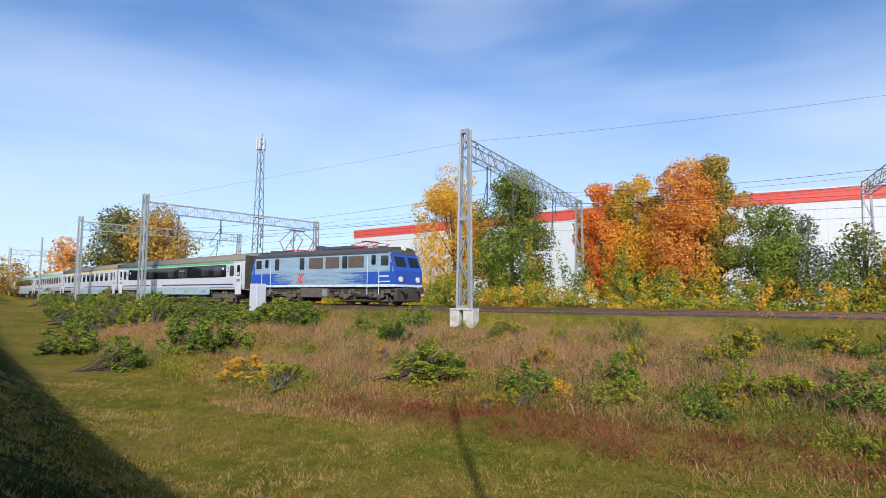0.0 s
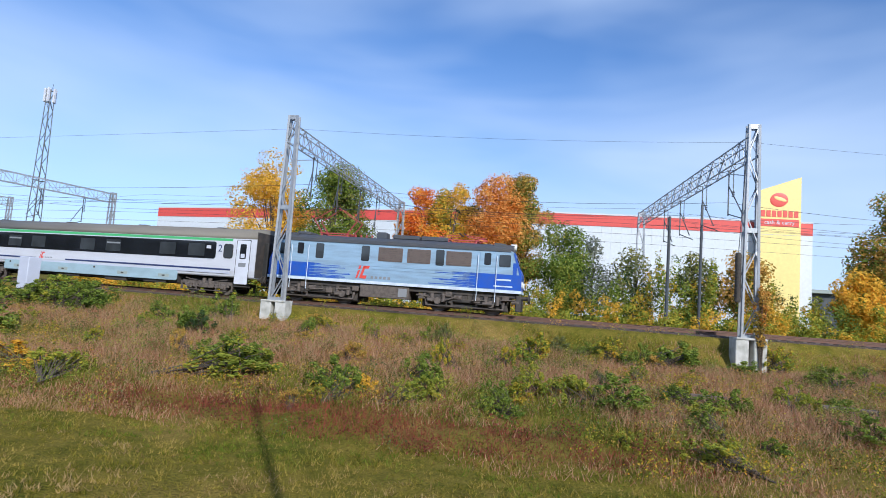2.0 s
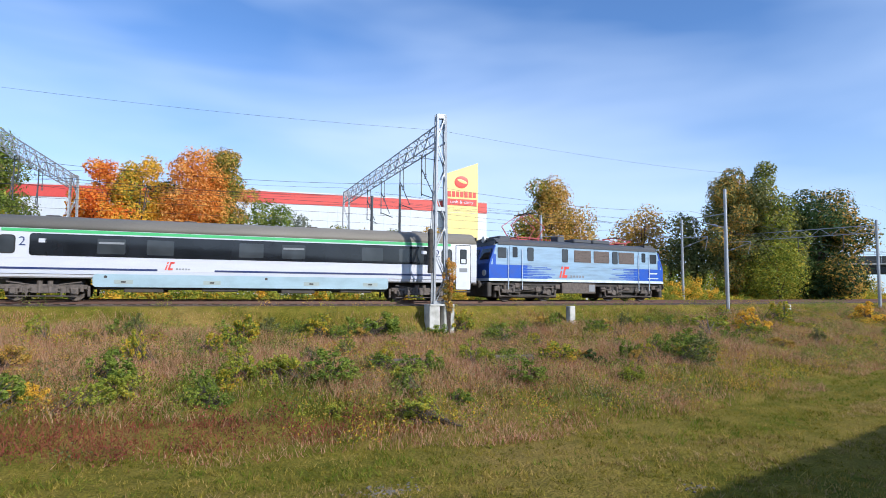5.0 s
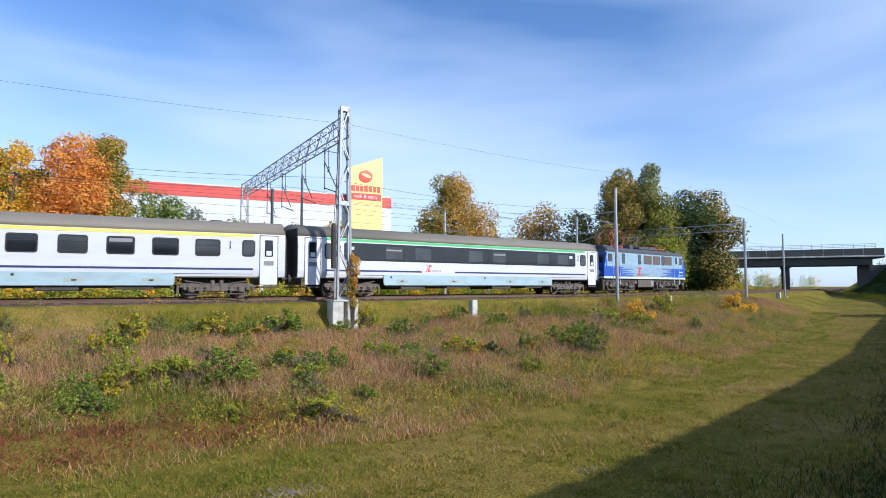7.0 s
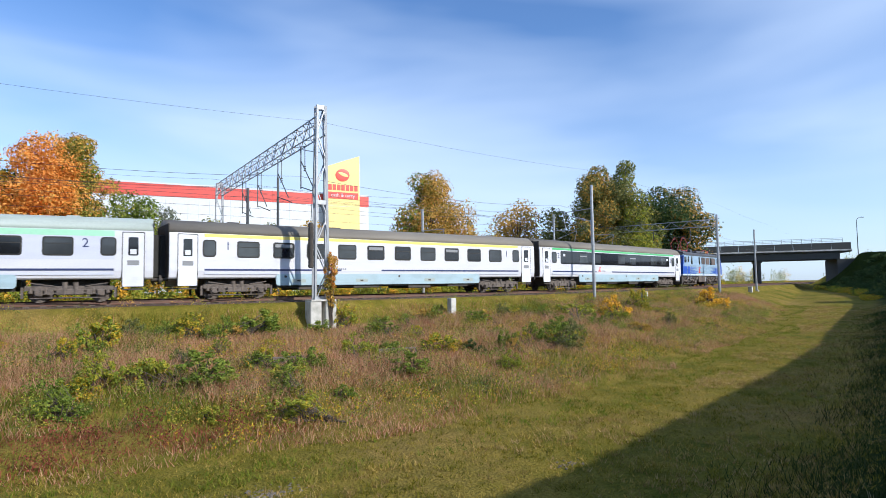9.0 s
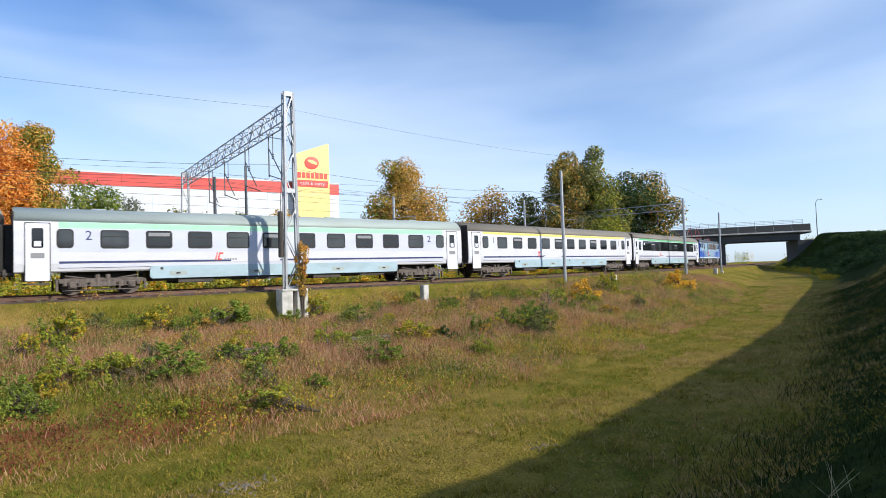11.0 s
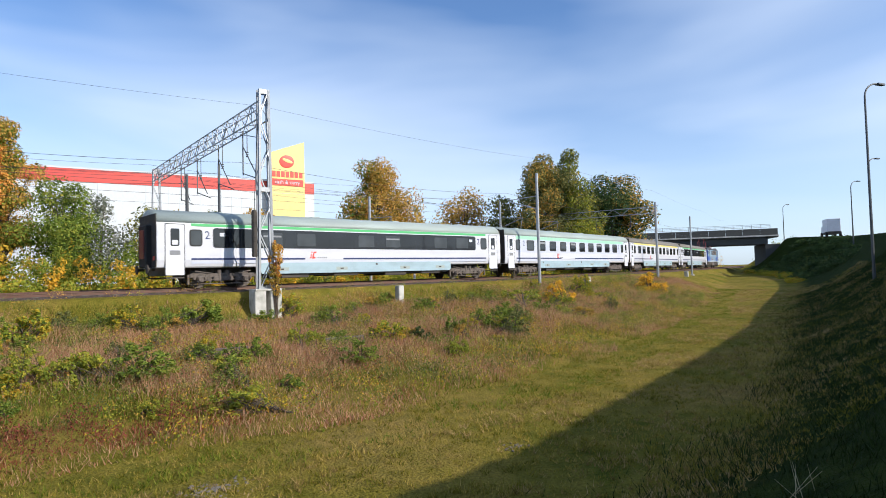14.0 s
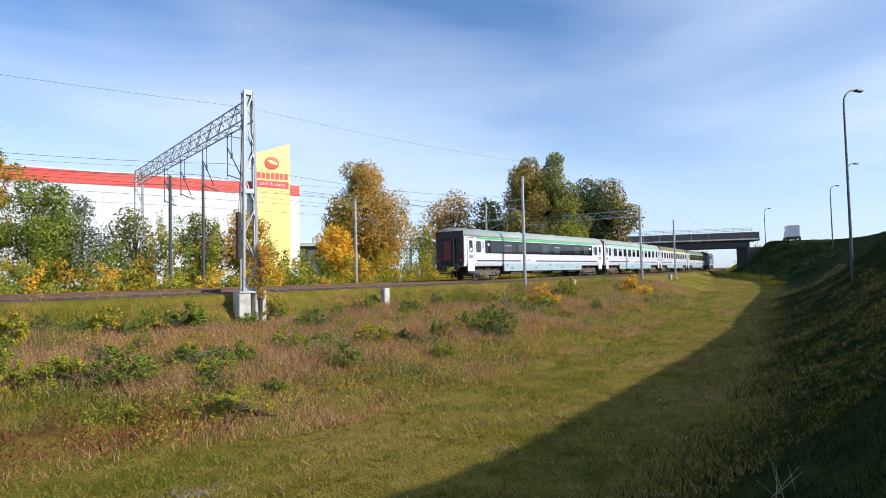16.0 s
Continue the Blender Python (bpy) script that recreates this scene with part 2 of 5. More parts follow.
def panel(bm, x0, x1, z0, z1, y, depth, corner=0.0, lean=0.0):
    """A plate on a side wall facing y, with rounded corners; lean shifts its top in y."""
    seg = 4 if corner else 1
    pts = []
    c = max(corner, 1e-4)
    for cx, cz, a0 in ((x1 - c, z1 - c, 0), (x0 + c, z1 - c, 90), (x0 + c, z0 + c, 180), (x1 - c, z0 + c, 270)):
        for k in range(seg):
            a = radians(a0 + (90 * k / (seg - 1) if seg > 1 else 45))
            pts.append((cx + c * math.cos(a), cz + c * math.sin(a)))
    out = math.copysign(depth, y)
    fr = [bm.verts.new((px, y + out + lean * (pz - z0), pz)) for px, pz in pts]
    bk = [bm.verts.new((px, y - out + lean * (pz - z0), pz)) for px, pz in pts]
    bm.faces.new(fr if y < 0 else fr[::-1]).normal_update()
    bm.faces.new(bk[::-1] if y < 0 else bk)
    n = len(pts)
    for i in range(n):
        bm.faces.new((fr[i], bk[i], bk[(i + 1) % n], fr[(i + 1) % n]))
    bmesh.ops.recalc_face_normals(bm, faces=bm.faces)
    return bm


# ---- the line of the railway ----
DS = 0.5
LINE_S = np.arange(-500, 700.01, DS)
KAPPA = np.interp(LINE_S, [-100, -30, 30, 100], [0.0003, 0.0058, 0.0058, 0.0])
LINE_T = np.cumsum(KAPPA) * DS
LINE_T -= np.interp(0, LINE_S, LINE_T)
LINE_X, LINE_Y = np.cumsum(np.cos(LINE_T)) * DS, np.cumsum(np.sin(LINE_T)) * DS
LINE_X -= np.interp(0, LINE_S, LINE_X)
LINE_Y += 34.1 - np.interp(0, LINE_S, LINE_Y)


def on_line(s, u=0.0):
    """Place and heading at s along the near track, u metres towards the camera."""
    a = float(np.interp(s, LINE_S, LINE_T))
    return float(np.interp(s, LINE_S, LINE_X)) + u * math.sin(a), float(np.interp(s, LINE_S, LINE_Y)) - u * math.cos(a), a


def line_y(x):
    return np.interp(x, LINE_X, LINE_Y)


def line_cos(x):
    return np.cos(np.interp(x, LINE_X, LINE_T))


# ---- the ground: road bank, mown strip, wild slope, track bed, yard ----
def crest_y(x):
    return np.interp(x, [-400, -80, -27, -7, 0, 14, 28, 40, 47, 60, 75, 90, 104, 120, 130, 400], [210, 29.5, 5.9, -3.1, -5.8, -3.0, 2.6, 7.3, 10.3, 15.6, 21.6, 28, 35.5, 47, 56, 185])


def strip_y(x):
    return np.interp(x, [-400, -80, -32, -13, 0, 8, 18, 41, 60, 80, 100, 130, 400], [240, 46, 21.5, 14.4, 13.2, 13.3, 15.6, 24.4, 33.5, 43, 53, 67, 197])


def ground_z(x, y):
    x, y = np.asarray(x, float), np.asarray(y, float)
    yc, ys, yl = crest_y(x), strip_y(x), line_y(x)
    u = (yl - y) * line_cos(x)
    low_z = np.interp(x, [-80, -30, 40, 80, 130], [-1.2, -3.0, -3.0, -2.2, -1.2])
    w = np.clip((y - yc) / 10.5, 0, 1)
    top = np.interp(x, [-60, 0, 14, 28, 40, 60, 80, 104, 128], [5.2, 5.2, 4.3, 3.6, 3.3, 3.5, 3.8, 4.5, 5.8])
    bank = low_z + (top - low_z) * (1 - w) ** 1.7
    us = (yl - ys) * line_cos(x)
    k = np.clip((us - u) / np.maximum(us - 3.25, 0.5), 0, 1)
    edge = np.interp(x, [-40, -22, -13, 0, 11, 24, 45], [-0.9, -0.95, -1.1, -1.35, -1.75, -1.2, -0.95])
    slope = low_z + (edge - low_z) * (1 - (1 - k) ** 1.35)
    z = np.where(y < ys, bank, slope)
    bed = np.interp(-u, [-1.75, 6.2, 7.2, 12, 25], [-0.26, -0.24, -0.5, -0.3, 0.1])
    fall = np.clip((u - 2.15) / 1.1, 0, 1)
    z = np.where(u < 3.25, bed + (edge - bed) * fall, z)
    z = z - 0.6 * np.clip(yc - 1.0 - y, 0, 1)
    return z


def wobble(x, y):
    return 0.5 * np.sin(0.9 * x + 1.3 * np.sin(0.37 * y)) + 0.5 * np.sin(1.1 * y + 1.7 * np.sin(0.29 * x))


def build_ground():
    xs = np.concatenate([-np.geomspace(2600, 62, 26), np.arange(-60, 70, 0.5), np.arange(70, 150, 0.8), np.geomspace(152, 2600, 22)])
    ys = np.concatenate([-np.geomspace(1500, 16, 16), np.arange(-15, 40, 0.35), np.arange(40.2, 76, 0.5), np.geomspace(77, 2600, 32)])
    gx, gy = np.meshgrid(xs, ys)
    z = ground_z(gx, gy)
    u = (line_y(gx) - gy) * line_cos(gx)
    wild = (gy > strip_y(gx)) & (u > 4)
    z = z + np.where(wild, 0.10 * wobble(gx * 1.3, gy * 1.3) + 0.06 * wobble(gx * 3.1 + 5, gy * 2.7), 0.02 * wobble(gx * 2.2, gy * 2.2)) * (u > 3.6)
    nx, ny = len(xs), len(ys)
    verts = np.stack([gx.ravel(), gy.ravel(), z.ravel()], 1)
    i = (np.arange(ny - 1)[:, None] * nx + np.arange(nx - 1)[None]).ravel()
    faces = np.stack([i, i + 1, i + nx + 1, i + nx], 1)
    m, n, l, b = nodes_of("grass_and_soil", 0.95)
    b.inputs["Specular IOR Level"].default_value = 0.05
    big = noise_node(n, l, 0.22, 5.0)
    mid = noise_node(n, l, 1.6, 5.0)
    fine = noise_node(n, l, 16.0, 4.0)
    c1 = ramp_node(n, l, big.outputs["Fac"], [(0.32, (0.12, 0.13, 0.014)), (0.5, (0.24, 0.19, 0.032)), (0.68, (0.36, 0.235, 0.08))])
    c2 = ramp_node(n, l, mid.outputs["Fac"], [(0.35, (0.05, 0.075, 0.008)), (0.65, (0.24, 0.19, 0.045))])
    mx = n.new("ShaderNodeMix")
    mx.data_type = "RGBA"
    mx.inputs["Factor"].default_value = 0.45
    l.new(c1.outputs["Color"], mx.inputs["A"])
    l.new(c2.outputs["Color"], mx.inputs["B"])
    c3 = ramp_node(n, l, fine.outputs["Fac"], [(0.3, (0.55, 0.55, 0.5)), (0.7, (1.25, 1.2, 1.1))])
    mv = n.new("ShaderNodeMix")
    mv.data_type, mv.blend_type = "RGBA", "MULTIPLY"
    mv.inputs["Factor"].default_value = 0.8
    l.new(mx.outputs["Result"], mv.inputs["A"])
    l.new(c3.outputs["Color"], mv.inputs["B"])
    # near-black greens: the bank's shade is put into the grass colour here
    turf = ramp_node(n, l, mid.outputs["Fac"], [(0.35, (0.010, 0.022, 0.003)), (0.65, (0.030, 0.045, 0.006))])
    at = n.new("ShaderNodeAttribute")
    at.attribute_name = "bank_shade"
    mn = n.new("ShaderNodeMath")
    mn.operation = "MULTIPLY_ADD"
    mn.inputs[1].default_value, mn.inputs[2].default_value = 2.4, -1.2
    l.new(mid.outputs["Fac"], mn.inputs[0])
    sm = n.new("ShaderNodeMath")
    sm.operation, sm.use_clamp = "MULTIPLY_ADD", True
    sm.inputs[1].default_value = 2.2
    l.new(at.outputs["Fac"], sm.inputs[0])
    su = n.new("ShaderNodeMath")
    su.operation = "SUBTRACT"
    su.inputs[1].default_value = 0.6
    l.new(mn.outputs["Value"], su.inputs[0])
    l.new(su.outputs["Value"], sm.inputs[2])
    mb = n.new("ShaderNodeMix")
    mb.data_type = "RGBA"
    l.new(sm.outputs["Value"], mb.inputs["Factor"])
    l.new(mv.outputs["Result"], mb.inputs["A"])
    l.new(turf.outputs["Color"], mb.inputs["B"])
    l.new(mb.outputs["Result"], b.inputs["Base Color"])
    bu = n.new("ShaderNodeBump")
    bu.inputs["Strength"].default_value, bu.inputs["Distance"].default_value = 1.0, 0.10
    l.new(fine.outputs["Fac"], bu.inputs["Height"])
    l.new(bu.outputs["Normal"], b.inputs["Normal"])
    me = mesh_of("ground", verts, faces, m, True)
    # 1 on the shaded bank, fading to 0 close to its shadow edge
    zone = me.attributes.new("bank_shade", "FLOAT", "POINT")
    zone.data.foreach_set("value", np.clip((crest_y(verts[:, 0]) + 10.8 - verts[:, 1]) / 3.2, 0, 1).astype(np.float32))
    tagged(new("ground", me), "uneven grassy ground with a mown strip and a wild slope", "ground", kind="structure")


build_ground()


# ---- track bed and rails ----
def ribbon(name, s0, s1, step, profile, material):
    """A section of (u, z) points swept along the line; u towards the camera."""
    ss = np.arange(s0, s1 + 0.01, step)
    verts, faces = [], []
    k = len(profile)
    for s in ss:
        for u, z in profile:
            x, y, a = on_line(s, u)
            verts.append((x, y, z))
    for i in range(len(ss) - 1):
        for j in range(k):
            faces.append((i * k + j, i * k + (j + 1) % k, (i + 1) * k + (j + 1) % k, (i + 1) * k + j))
    return mesh_of(name, verts, faces, material)


def ballast_material():
    m, n, l, b = nodes_of("ballast", 0.95)
    t = n.new("ShaderNodeTexCoord")
    v = n.new("ShaderNodeTexVoronoi")
    v.inputs["Scale"].default_value = 14.0
    l.new(t.outputs["Object"], v.inputs["Vector"])
    big = noise_node(n, l, 0.5, 4.0)
    c = ramp_node(n, l, v.outputs["Distance"], [(0.0, (0.16, 0.12, 0.10)), (0.6, (0.07, 0.052, 0.045))])
    c2 = ramp_node(n, l, big.outputs["Fac"], [(0.3, (0.6, 0.55, 0.5)), (0.7, (1.2, 1.1, 1.0))])
    mv = n.new("ShaderNodeMix")
    mv.data_type, mv.blend_type = "RGBA", "MULTIPLY"
    mv.inputs["Factor"].default_value = 1.0
    l.new(c.outputs["Color"], mv.inputs["A"])
    l.new(c2.outputs["Color"], mv.inputs["B"])
    l.new(mv.outputs["Result"], b.inputs["Base Color"])
    bu = n.new("ShaderNodeBump")
    bu.inputs["Strength"].default_value, bu.inputs["Distance"].default_value = 1.0, 0.05
    bu.invert = True
    l.new(v.outputs["Distance"], bu.inputs["Height"])
    l.new(bu.outputs["Normal"], b.inputs["Normal"])
    return m


BALLAST = ballast_material()
TRACKS = (0.0, -4.5)
tagged(new("ballast_bed", ribbon("ballast_bed", -240, 330, 2.0, [(1.95, -0.36), (1.6, -0.19), (-6.2, -0.19), (-7.1, -0.6)], BALLAST)), "brown stone ballast bed under two tracks", "ballast", kind="structure")
for tu in TRACKS:
    tr = thing("railway_track", "rusty steel rails on old sleepers in brown ballast", "railway track", group="railway tracks")
    for ru in (0.75, -0.75):
        c = tu + ru
        part("rail", ribbon("rail", -240, 330, 2.0, [(c + 0.07, -0.17), (c + 0.012, -0.14), (c + 0.012, -0.04), (c + 0.036, -0.035), (c + 0.036, 0.0), (c - 0.036, 0.0), (c - 0.036, -0.035), (c - 0.012, -0.04), (c - 0.012, -0.14), (c - 0.07, -0.17)], M["rail"]), None, tr)
    sl = bm_mesh("sleeper", boxed(-0.12, 0.12, -1.25, 1.25, -0.30, -0.155, bevel=0.015), M["sleeper"])
    for i in range(150):
        s = -42 + i * 0.65
        x, y, a = on_line(s, tu)
        ob = part("sleeper", sl, None, tr)
        ob.matrix_basis = pose(x, y, 0, 0, 0, math.degrees(a))


# ---- the train ----
def shell(bm, length, profile, x_mid=0.0, close=True):
    """A body along x from a (y, z) half profile on the -y side, mirrored."""
    pts = [(y, z) for y, z in profile] + [(-y, z) for y, z in profile[::-1]]
    n = len(pts)
    rings = []
    for x in (-length / 2, length / 2):
        rings.append([bm.verts.new((x + x_mid, y, z)) for y, z in pts])
    for i in range(n - (0 if close else 1)):
        j = (i + 1) % n
        bm.faces.new((rings[0][i], rings[0][j], rings[1][j], rings[1][i]))
    bm.faces.new(rings[0][::-1])
    bm.faces.new(rings[1])
    bmesh.ops.recalc_face_normals(bm, faces=bm.faces)
    return bm


def wheelset_mesh(r):
    bm = bmesh.new()
    for y in (-0.75, 0.75):
        rod(bm, (0, y - 0.065, 0), (0, y + 0.065, 0), r, sides=24)
        rod(bm, (0, y + math.copysign(0.07, y), 0), (0, y + math.copysign(0.14, y), 0), r * 0.42, sides=12)
        for k in range(4):
            a = radians(90 * k)
            box(bm, math.cos(a) * r * 0.68 - 0.04, math.cos(a) * r * 0.68 + 0.04, y - 0.075, y + 0.075, math.sin(a) * r * 0.68 - 0.04, math.sin(a) * r * 0.68 + 0.04)
    rod(bm, (0, -1.05, 0), (0, 1.05, 0), 0.08, sides=10)
    return bm_mesh("wheelset", bm, M["brown"])


WHEEL = {0.46: wheelset_mesh(0.46), 0.60: wheelset_mesh(0.60)}
SPIN = []


def bogie(parent, x, base, r, heavy=False):
    """A bogie centred at x with two wheelsets base apart."""
    f = bmesh.new()
    h = r + (0.30 if heavy else 0.22)
    for y in (-1.12, 1.12):
        box(f, x - base / 2 - 0.55, x + base / 2 + 0.55, y - 0.07, y + 0.07, h - 0.12, h + 0.10, 0.02)
        box(f, x - 0.55, x + 0.55, y - 0.10, y + 0.10, h - 0.32, h - 0.05, 0.03)
        for q in (-1, 1):
            box(f, x + q * base / 2 - 0.17, x + q * base / 2 + 0.17, y - 0.13, y + 0.13, r - 0.17, r + 0.17, 0.04)
            for d in (-0.30, 0.30):
                rod(f, (x + q * base / 2 + d, y, r - 0.02), (x + q * base / 2 + d, y, h), 0.095, sides=10)
            box(f, x + q * (base / 2 + 0.62) - 0.05, x + q * (base / 2 + 0.62) + 0.05, y - 0.06, y + 0.06, r - 0.25, h + 0.05)
        for d in (-0.22, 0.22):
            rod(f, (x + d, y, h - 0.3), (x + d, y, h + 0.28), 0.12, sides=10)
        angle_bar(f, (x - base / 2, y * 1.06, r - 0.06), (x - 0.5, y * 1.06, h - 0.22), 0.05)
        angle_bar(f, (x + base / 2, y * 1.06, r - 0.06), (x + 0.5, y * 1.06, h - 0.22), 0.05)
        for q in (-1, 1):
            rod(f, (x + q * base / 2, y * 1.02, r), (x + q * base / 2, y * 1.17, r), 0.12, sides=12)
            angle_bar(f, (x + q * (base / 2 - 0.55), y * 1.05, r - 0.28), (x + q * (base / 2 - 0.42), y * 1.05, h + 0.12), 0.06)
            angle_bar(f, (x + q * 0.62, y * 1.08, h + 0.1), (x + q * (base / 2 + 0.3), y * 1.08, h + 0.24), 0.05)
            box(f, x + q * 0.78 - 0.12, x + q * 0.78 + 0.12, y * 1.02 - 0.08, y * 1.02 + 0.08, r - 0.1, r + 0.16, 0.02)
        rod(f, (x - base / 2 - 0.3, y * 1.1, r - 0.24), (x + base / 2 + 0.3, y * 1.1, r - 0.24), 0.028, sides=6)
    box(f, x - 0.3, x + 0.3, -1.1, 1.1, h - 0.1, h + 0.12)
    fr = part("bogie", f, M["dark" if heavy else "brown"], parent, "dusty black bogie frame with springs")
    for q in (-1, 1):
        w = part("wheelset", WHEEL[r], None, fr)
        w.location = (x + q * base / 2, 0, r)
        SPIN.append((w, x + q * base / 2, r))
    return fr


def letters(body, size, m, parent, material, name="lettering", label=""):
    cu = bpy.data.curves.new(name, "FONT")
    cu.body, cu.size, cu.extrude, cu.align_x, cu.resolution_u = body, size, 0.004, "CENTER", 3
    cu.materials.append(material)
    ob = new(name, cu)
    ob.parent = parent
    ob.matrix_basis = m
    return tagged(ob, label)


def side_text(x, z, side, size, out):
    """The pose of lettering on the side wall; side is -1 or 1."""
    return pose(x, side * out, z, 90, 0, 0 if side < 0 else 180)


def logo_shapes(parent, x, z, side, out, h):
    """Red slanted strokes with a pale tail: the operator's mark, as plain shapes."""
    for name, dx, w, lo, hi, mat in (("mark_stroke", 0.0, 0.16, 0, 0.62, "red"), ("mark_dot", 0.19, 0.16, 0.74, 1.0, "red"), ("mark_bow", 0.30, 0.20, 0, 1.0, "red"), ("mark_bow_top", 0.62, 0.42, 0.78, 1.0, "red"), ("mark_bow_foot", 0.48, 0.36, 0, 0.24, "red")):
        bm = bmesh.new()
        sl = 0.30
        vs = []
        for a, b in ((dx, lo), (dx + w, lo), (dx + w + sl * (hi - lo), hi), (dx + sl * (hi - lo), hi)):
            vs.append((x + (a - 0.4) * h * (1 if side < 0 else -1), b * h + z))
        fr = [bm.verts.new((a, side * (out + 0.004), c)) for a, c in vs]
        bk = [bm.verts.new((a, side * (out - 0.01), c)) for a, c in vs]
        bm.faces.new(fr), bm.faces.new(bk[::-1])
        for i in range(4):
            bm.faces.new((fr[i], bk[i], bk[(i + 1) % 4], fr[(i + 1) % 4]))
        bmesh.ops.recalc_face_normals(bm, faces=bm.faces)
        part(name, bm, M[mat], parent)
    for k in range(5):
        q = boxed(x + (0.95 + 0.34 * k) * h * (1 if side < 0 else -1) - 0.10 * h, x + (0.95 + 0.34 * k) * h * (1 if side < 0 else -1) + 0.10 * h, side * out - 0.006, side * out + 0.006, z + 0.02, z + 0.02 + 0.2 * h)
        part("lettering_bar", q, M["blind"], parent)


CW, CL = 1.42, 26.0


def coach(label, style, band, roof_mat, upper, end_red=False):
    """A passenger coach, 26 m long; style 'strip' has one long dark window band, 'bays' has single windows."""
    c = thing("passenger_coach", label, "railway coach", group="coaches of the train")
    part("body", shell(bmesh.new(), CL, [(-1.30, 1.10), (-1.36, 1.16), (-CW, 1.5), (-CW, 3.2), (-1.39, 3.46)]), M["white"], c, "white side walls")
    part("roof", shell(bmesh.new(), CL - 0.02, [(-1.395, 3.46), (-1.32, 3.68), (-1.16, 3.88), (-0.85, 4.06), (-0.45, 4.17), (0.0, 4.2)]), M[roof_mat], c, "dusty grey-brown roof", smooth=True)
    for x in (-9.5, -3.2, 3.2, 9.5):
        part("roof_vent", boxed(x - 0.3, x + 0.3, -0.4, 0.4, 4.13, 4.23, bevel=0.03), M["dark" if roof_mat == "roof_brown" else "roof_grey"], c)
    part("underframe", boxed(-7.3, 7.3, -1.18, 1.18, 0.55, 1.12), M["dark"], c)
    for q in (-1, 1):
        part("bolster", boxed(q * 9.5 - 1.6, q * 9.5 + 1.6, -0.6, 0.6, 0.35, 1.1), M["dark"], c)
    for k, x in enumerate((-5.2, -1.6, 2.4, 5.6)):
        part("equipment_box", boxed(x - 0.9, x + 0.9, -1.28, 1.28, 0.48 if k % 2 else 0.42, 0.72, bevel=0.03), M["dark"], c)
    for side in (-1, 1):
        y = side * CW
        sk = panel(bmesh.new(), -7.45, 7.45, 0.68, 1.32, y, 0.012, 0.16)
        sk2 = part("skirt", sk, M["skirt"], c, "pale blue-grey skirt panel")
        for x in (-6.1, -2.0, 3.1, 6.4):
            part("hatch", panel(bmesh.new(), x - 0.42, x + 0.42, 0.84, 1.04, side * (CW + 0.012), 0.008, 0.03), M["roof_grey"], sk2)
            part("catch", panel(bmesh.new(), x - 0.12, x + 0.1, 0.9, 0.98, side * (CW + 0.018), 0.008, 0.02), M["dark"], sk2)
        for x in (-6.9, 0.7):
            part("lock", panel(bmesh.new(), x - 0.07, x + 0.07, 1.12, 1.25, side * (CW + 0.012), 0.01, 0.04), M["dark"], sk2)
        part("sole_bar", panel(bmesh.new(), -11.3, 11.3, 1.30, 1.42, y, 0.006), M["lilac"], c)
        for x0, x1 in ((-11.3, -4.6 if style == "strip" else -3.4), (-1.9 if style == "strip" else -0.6, 11.3)):
            part("stripe", panel(bmesh.new(), x0, x1, 1.50, 1.60, y, 0.008), M["navy"], c, "thin navy stripe")
        part("upper_panel", panel(bmesh.new(), -11.3, 11.3, 2.04, 3.24, y, 0.006), M[upper], c)
        part("band", panel(bmesh.new(), -11.3, 11.3, {"green": 3.29, "mint": 3.16, "yellow_band": 3.27}[band], 3.44, y * 0.991, 0.02), M[band], c, {"green": "bright green band under the roof", "mint": "faded green band under the roof", "yellow_band": "yellow band under the roof"}[band])
        if style == "strip":
            w = part("window_band", panel(bmesh.new(), -10.15, 10.15, 2.16, 3.22, y, 0.022, 0.14), M["glass"], c, "long dark tinted window band")
            for k in range(9):
                x = -8.9 + k * 2.2
                part("pane", panel(bmesh.new(), x - 0.62, x + 0.62, 2.30, 3.06, side * (CW + 0.016), 0.012, 0.06), M["pane" if k % 3 else "glass"], w)
                if k % 4 == 1:
                    part("blind", panel(bmesh.new(), x - 0.56, x + 0.56, 2.80, 2.90, side * (CW + 0.022), 0.01), M["blind"], w)
            part("notice", panel(bmesh.new(), 9.45, 9.78, 2.78, 2.98, side * (CW + 0.02), 0.008), M["white"], w)
            part("notice", panel(bmesh.new(), -9.78, -9.45, 2.78, 2.98, side * (CW + 0.02), 0.008), M["white"], w)
        else:
            n = 10
            for k in range(n):
                x = -9.0 + k * 18.0 / (n - 1)
                w = part("window", panel(bmesh.new(), x - 0.62, x + 0.62, 2.20, 3.10, y, 0.016, 0.13), M["rubber"], c)
                part("pane", panel(bmesh.new(), x - 0.55, x + 0.55, 2.27, 3.03, side * (CW + 0.008), 0.014, 0.09), M["glass" if k % 3 else "pane"], w)
                part("window_bar", panel(bmesh.new(), x - 0.54, x + 0.54, 2.76, 2.80, side * (CW + 0.012), 0.016), M["rubber"], w)
                if k % 3 == 1:
                    part("blind", panel(bmesh.new(), x - 0.5, x + 0.5, 2.82, 3.0, side * (CW + 0.012), 0.013), M["blind"], w)
        for q in (-1, 1):
            w = part("lavatory_window", panel(bmesh.new(), q * 11.05 - 0.34, q * 11.05 + 0.34, 2.22, 3.12, y, 0.018, 0.16), M["rubber"], c)
            part("pane", panel(bmesh.new(), q * 11.05 - 0.28, q * 11.05 + 0.28, 2.28, 3.06, side * (CW + 0.01), 0.014, 0.12), M["pane"], w)
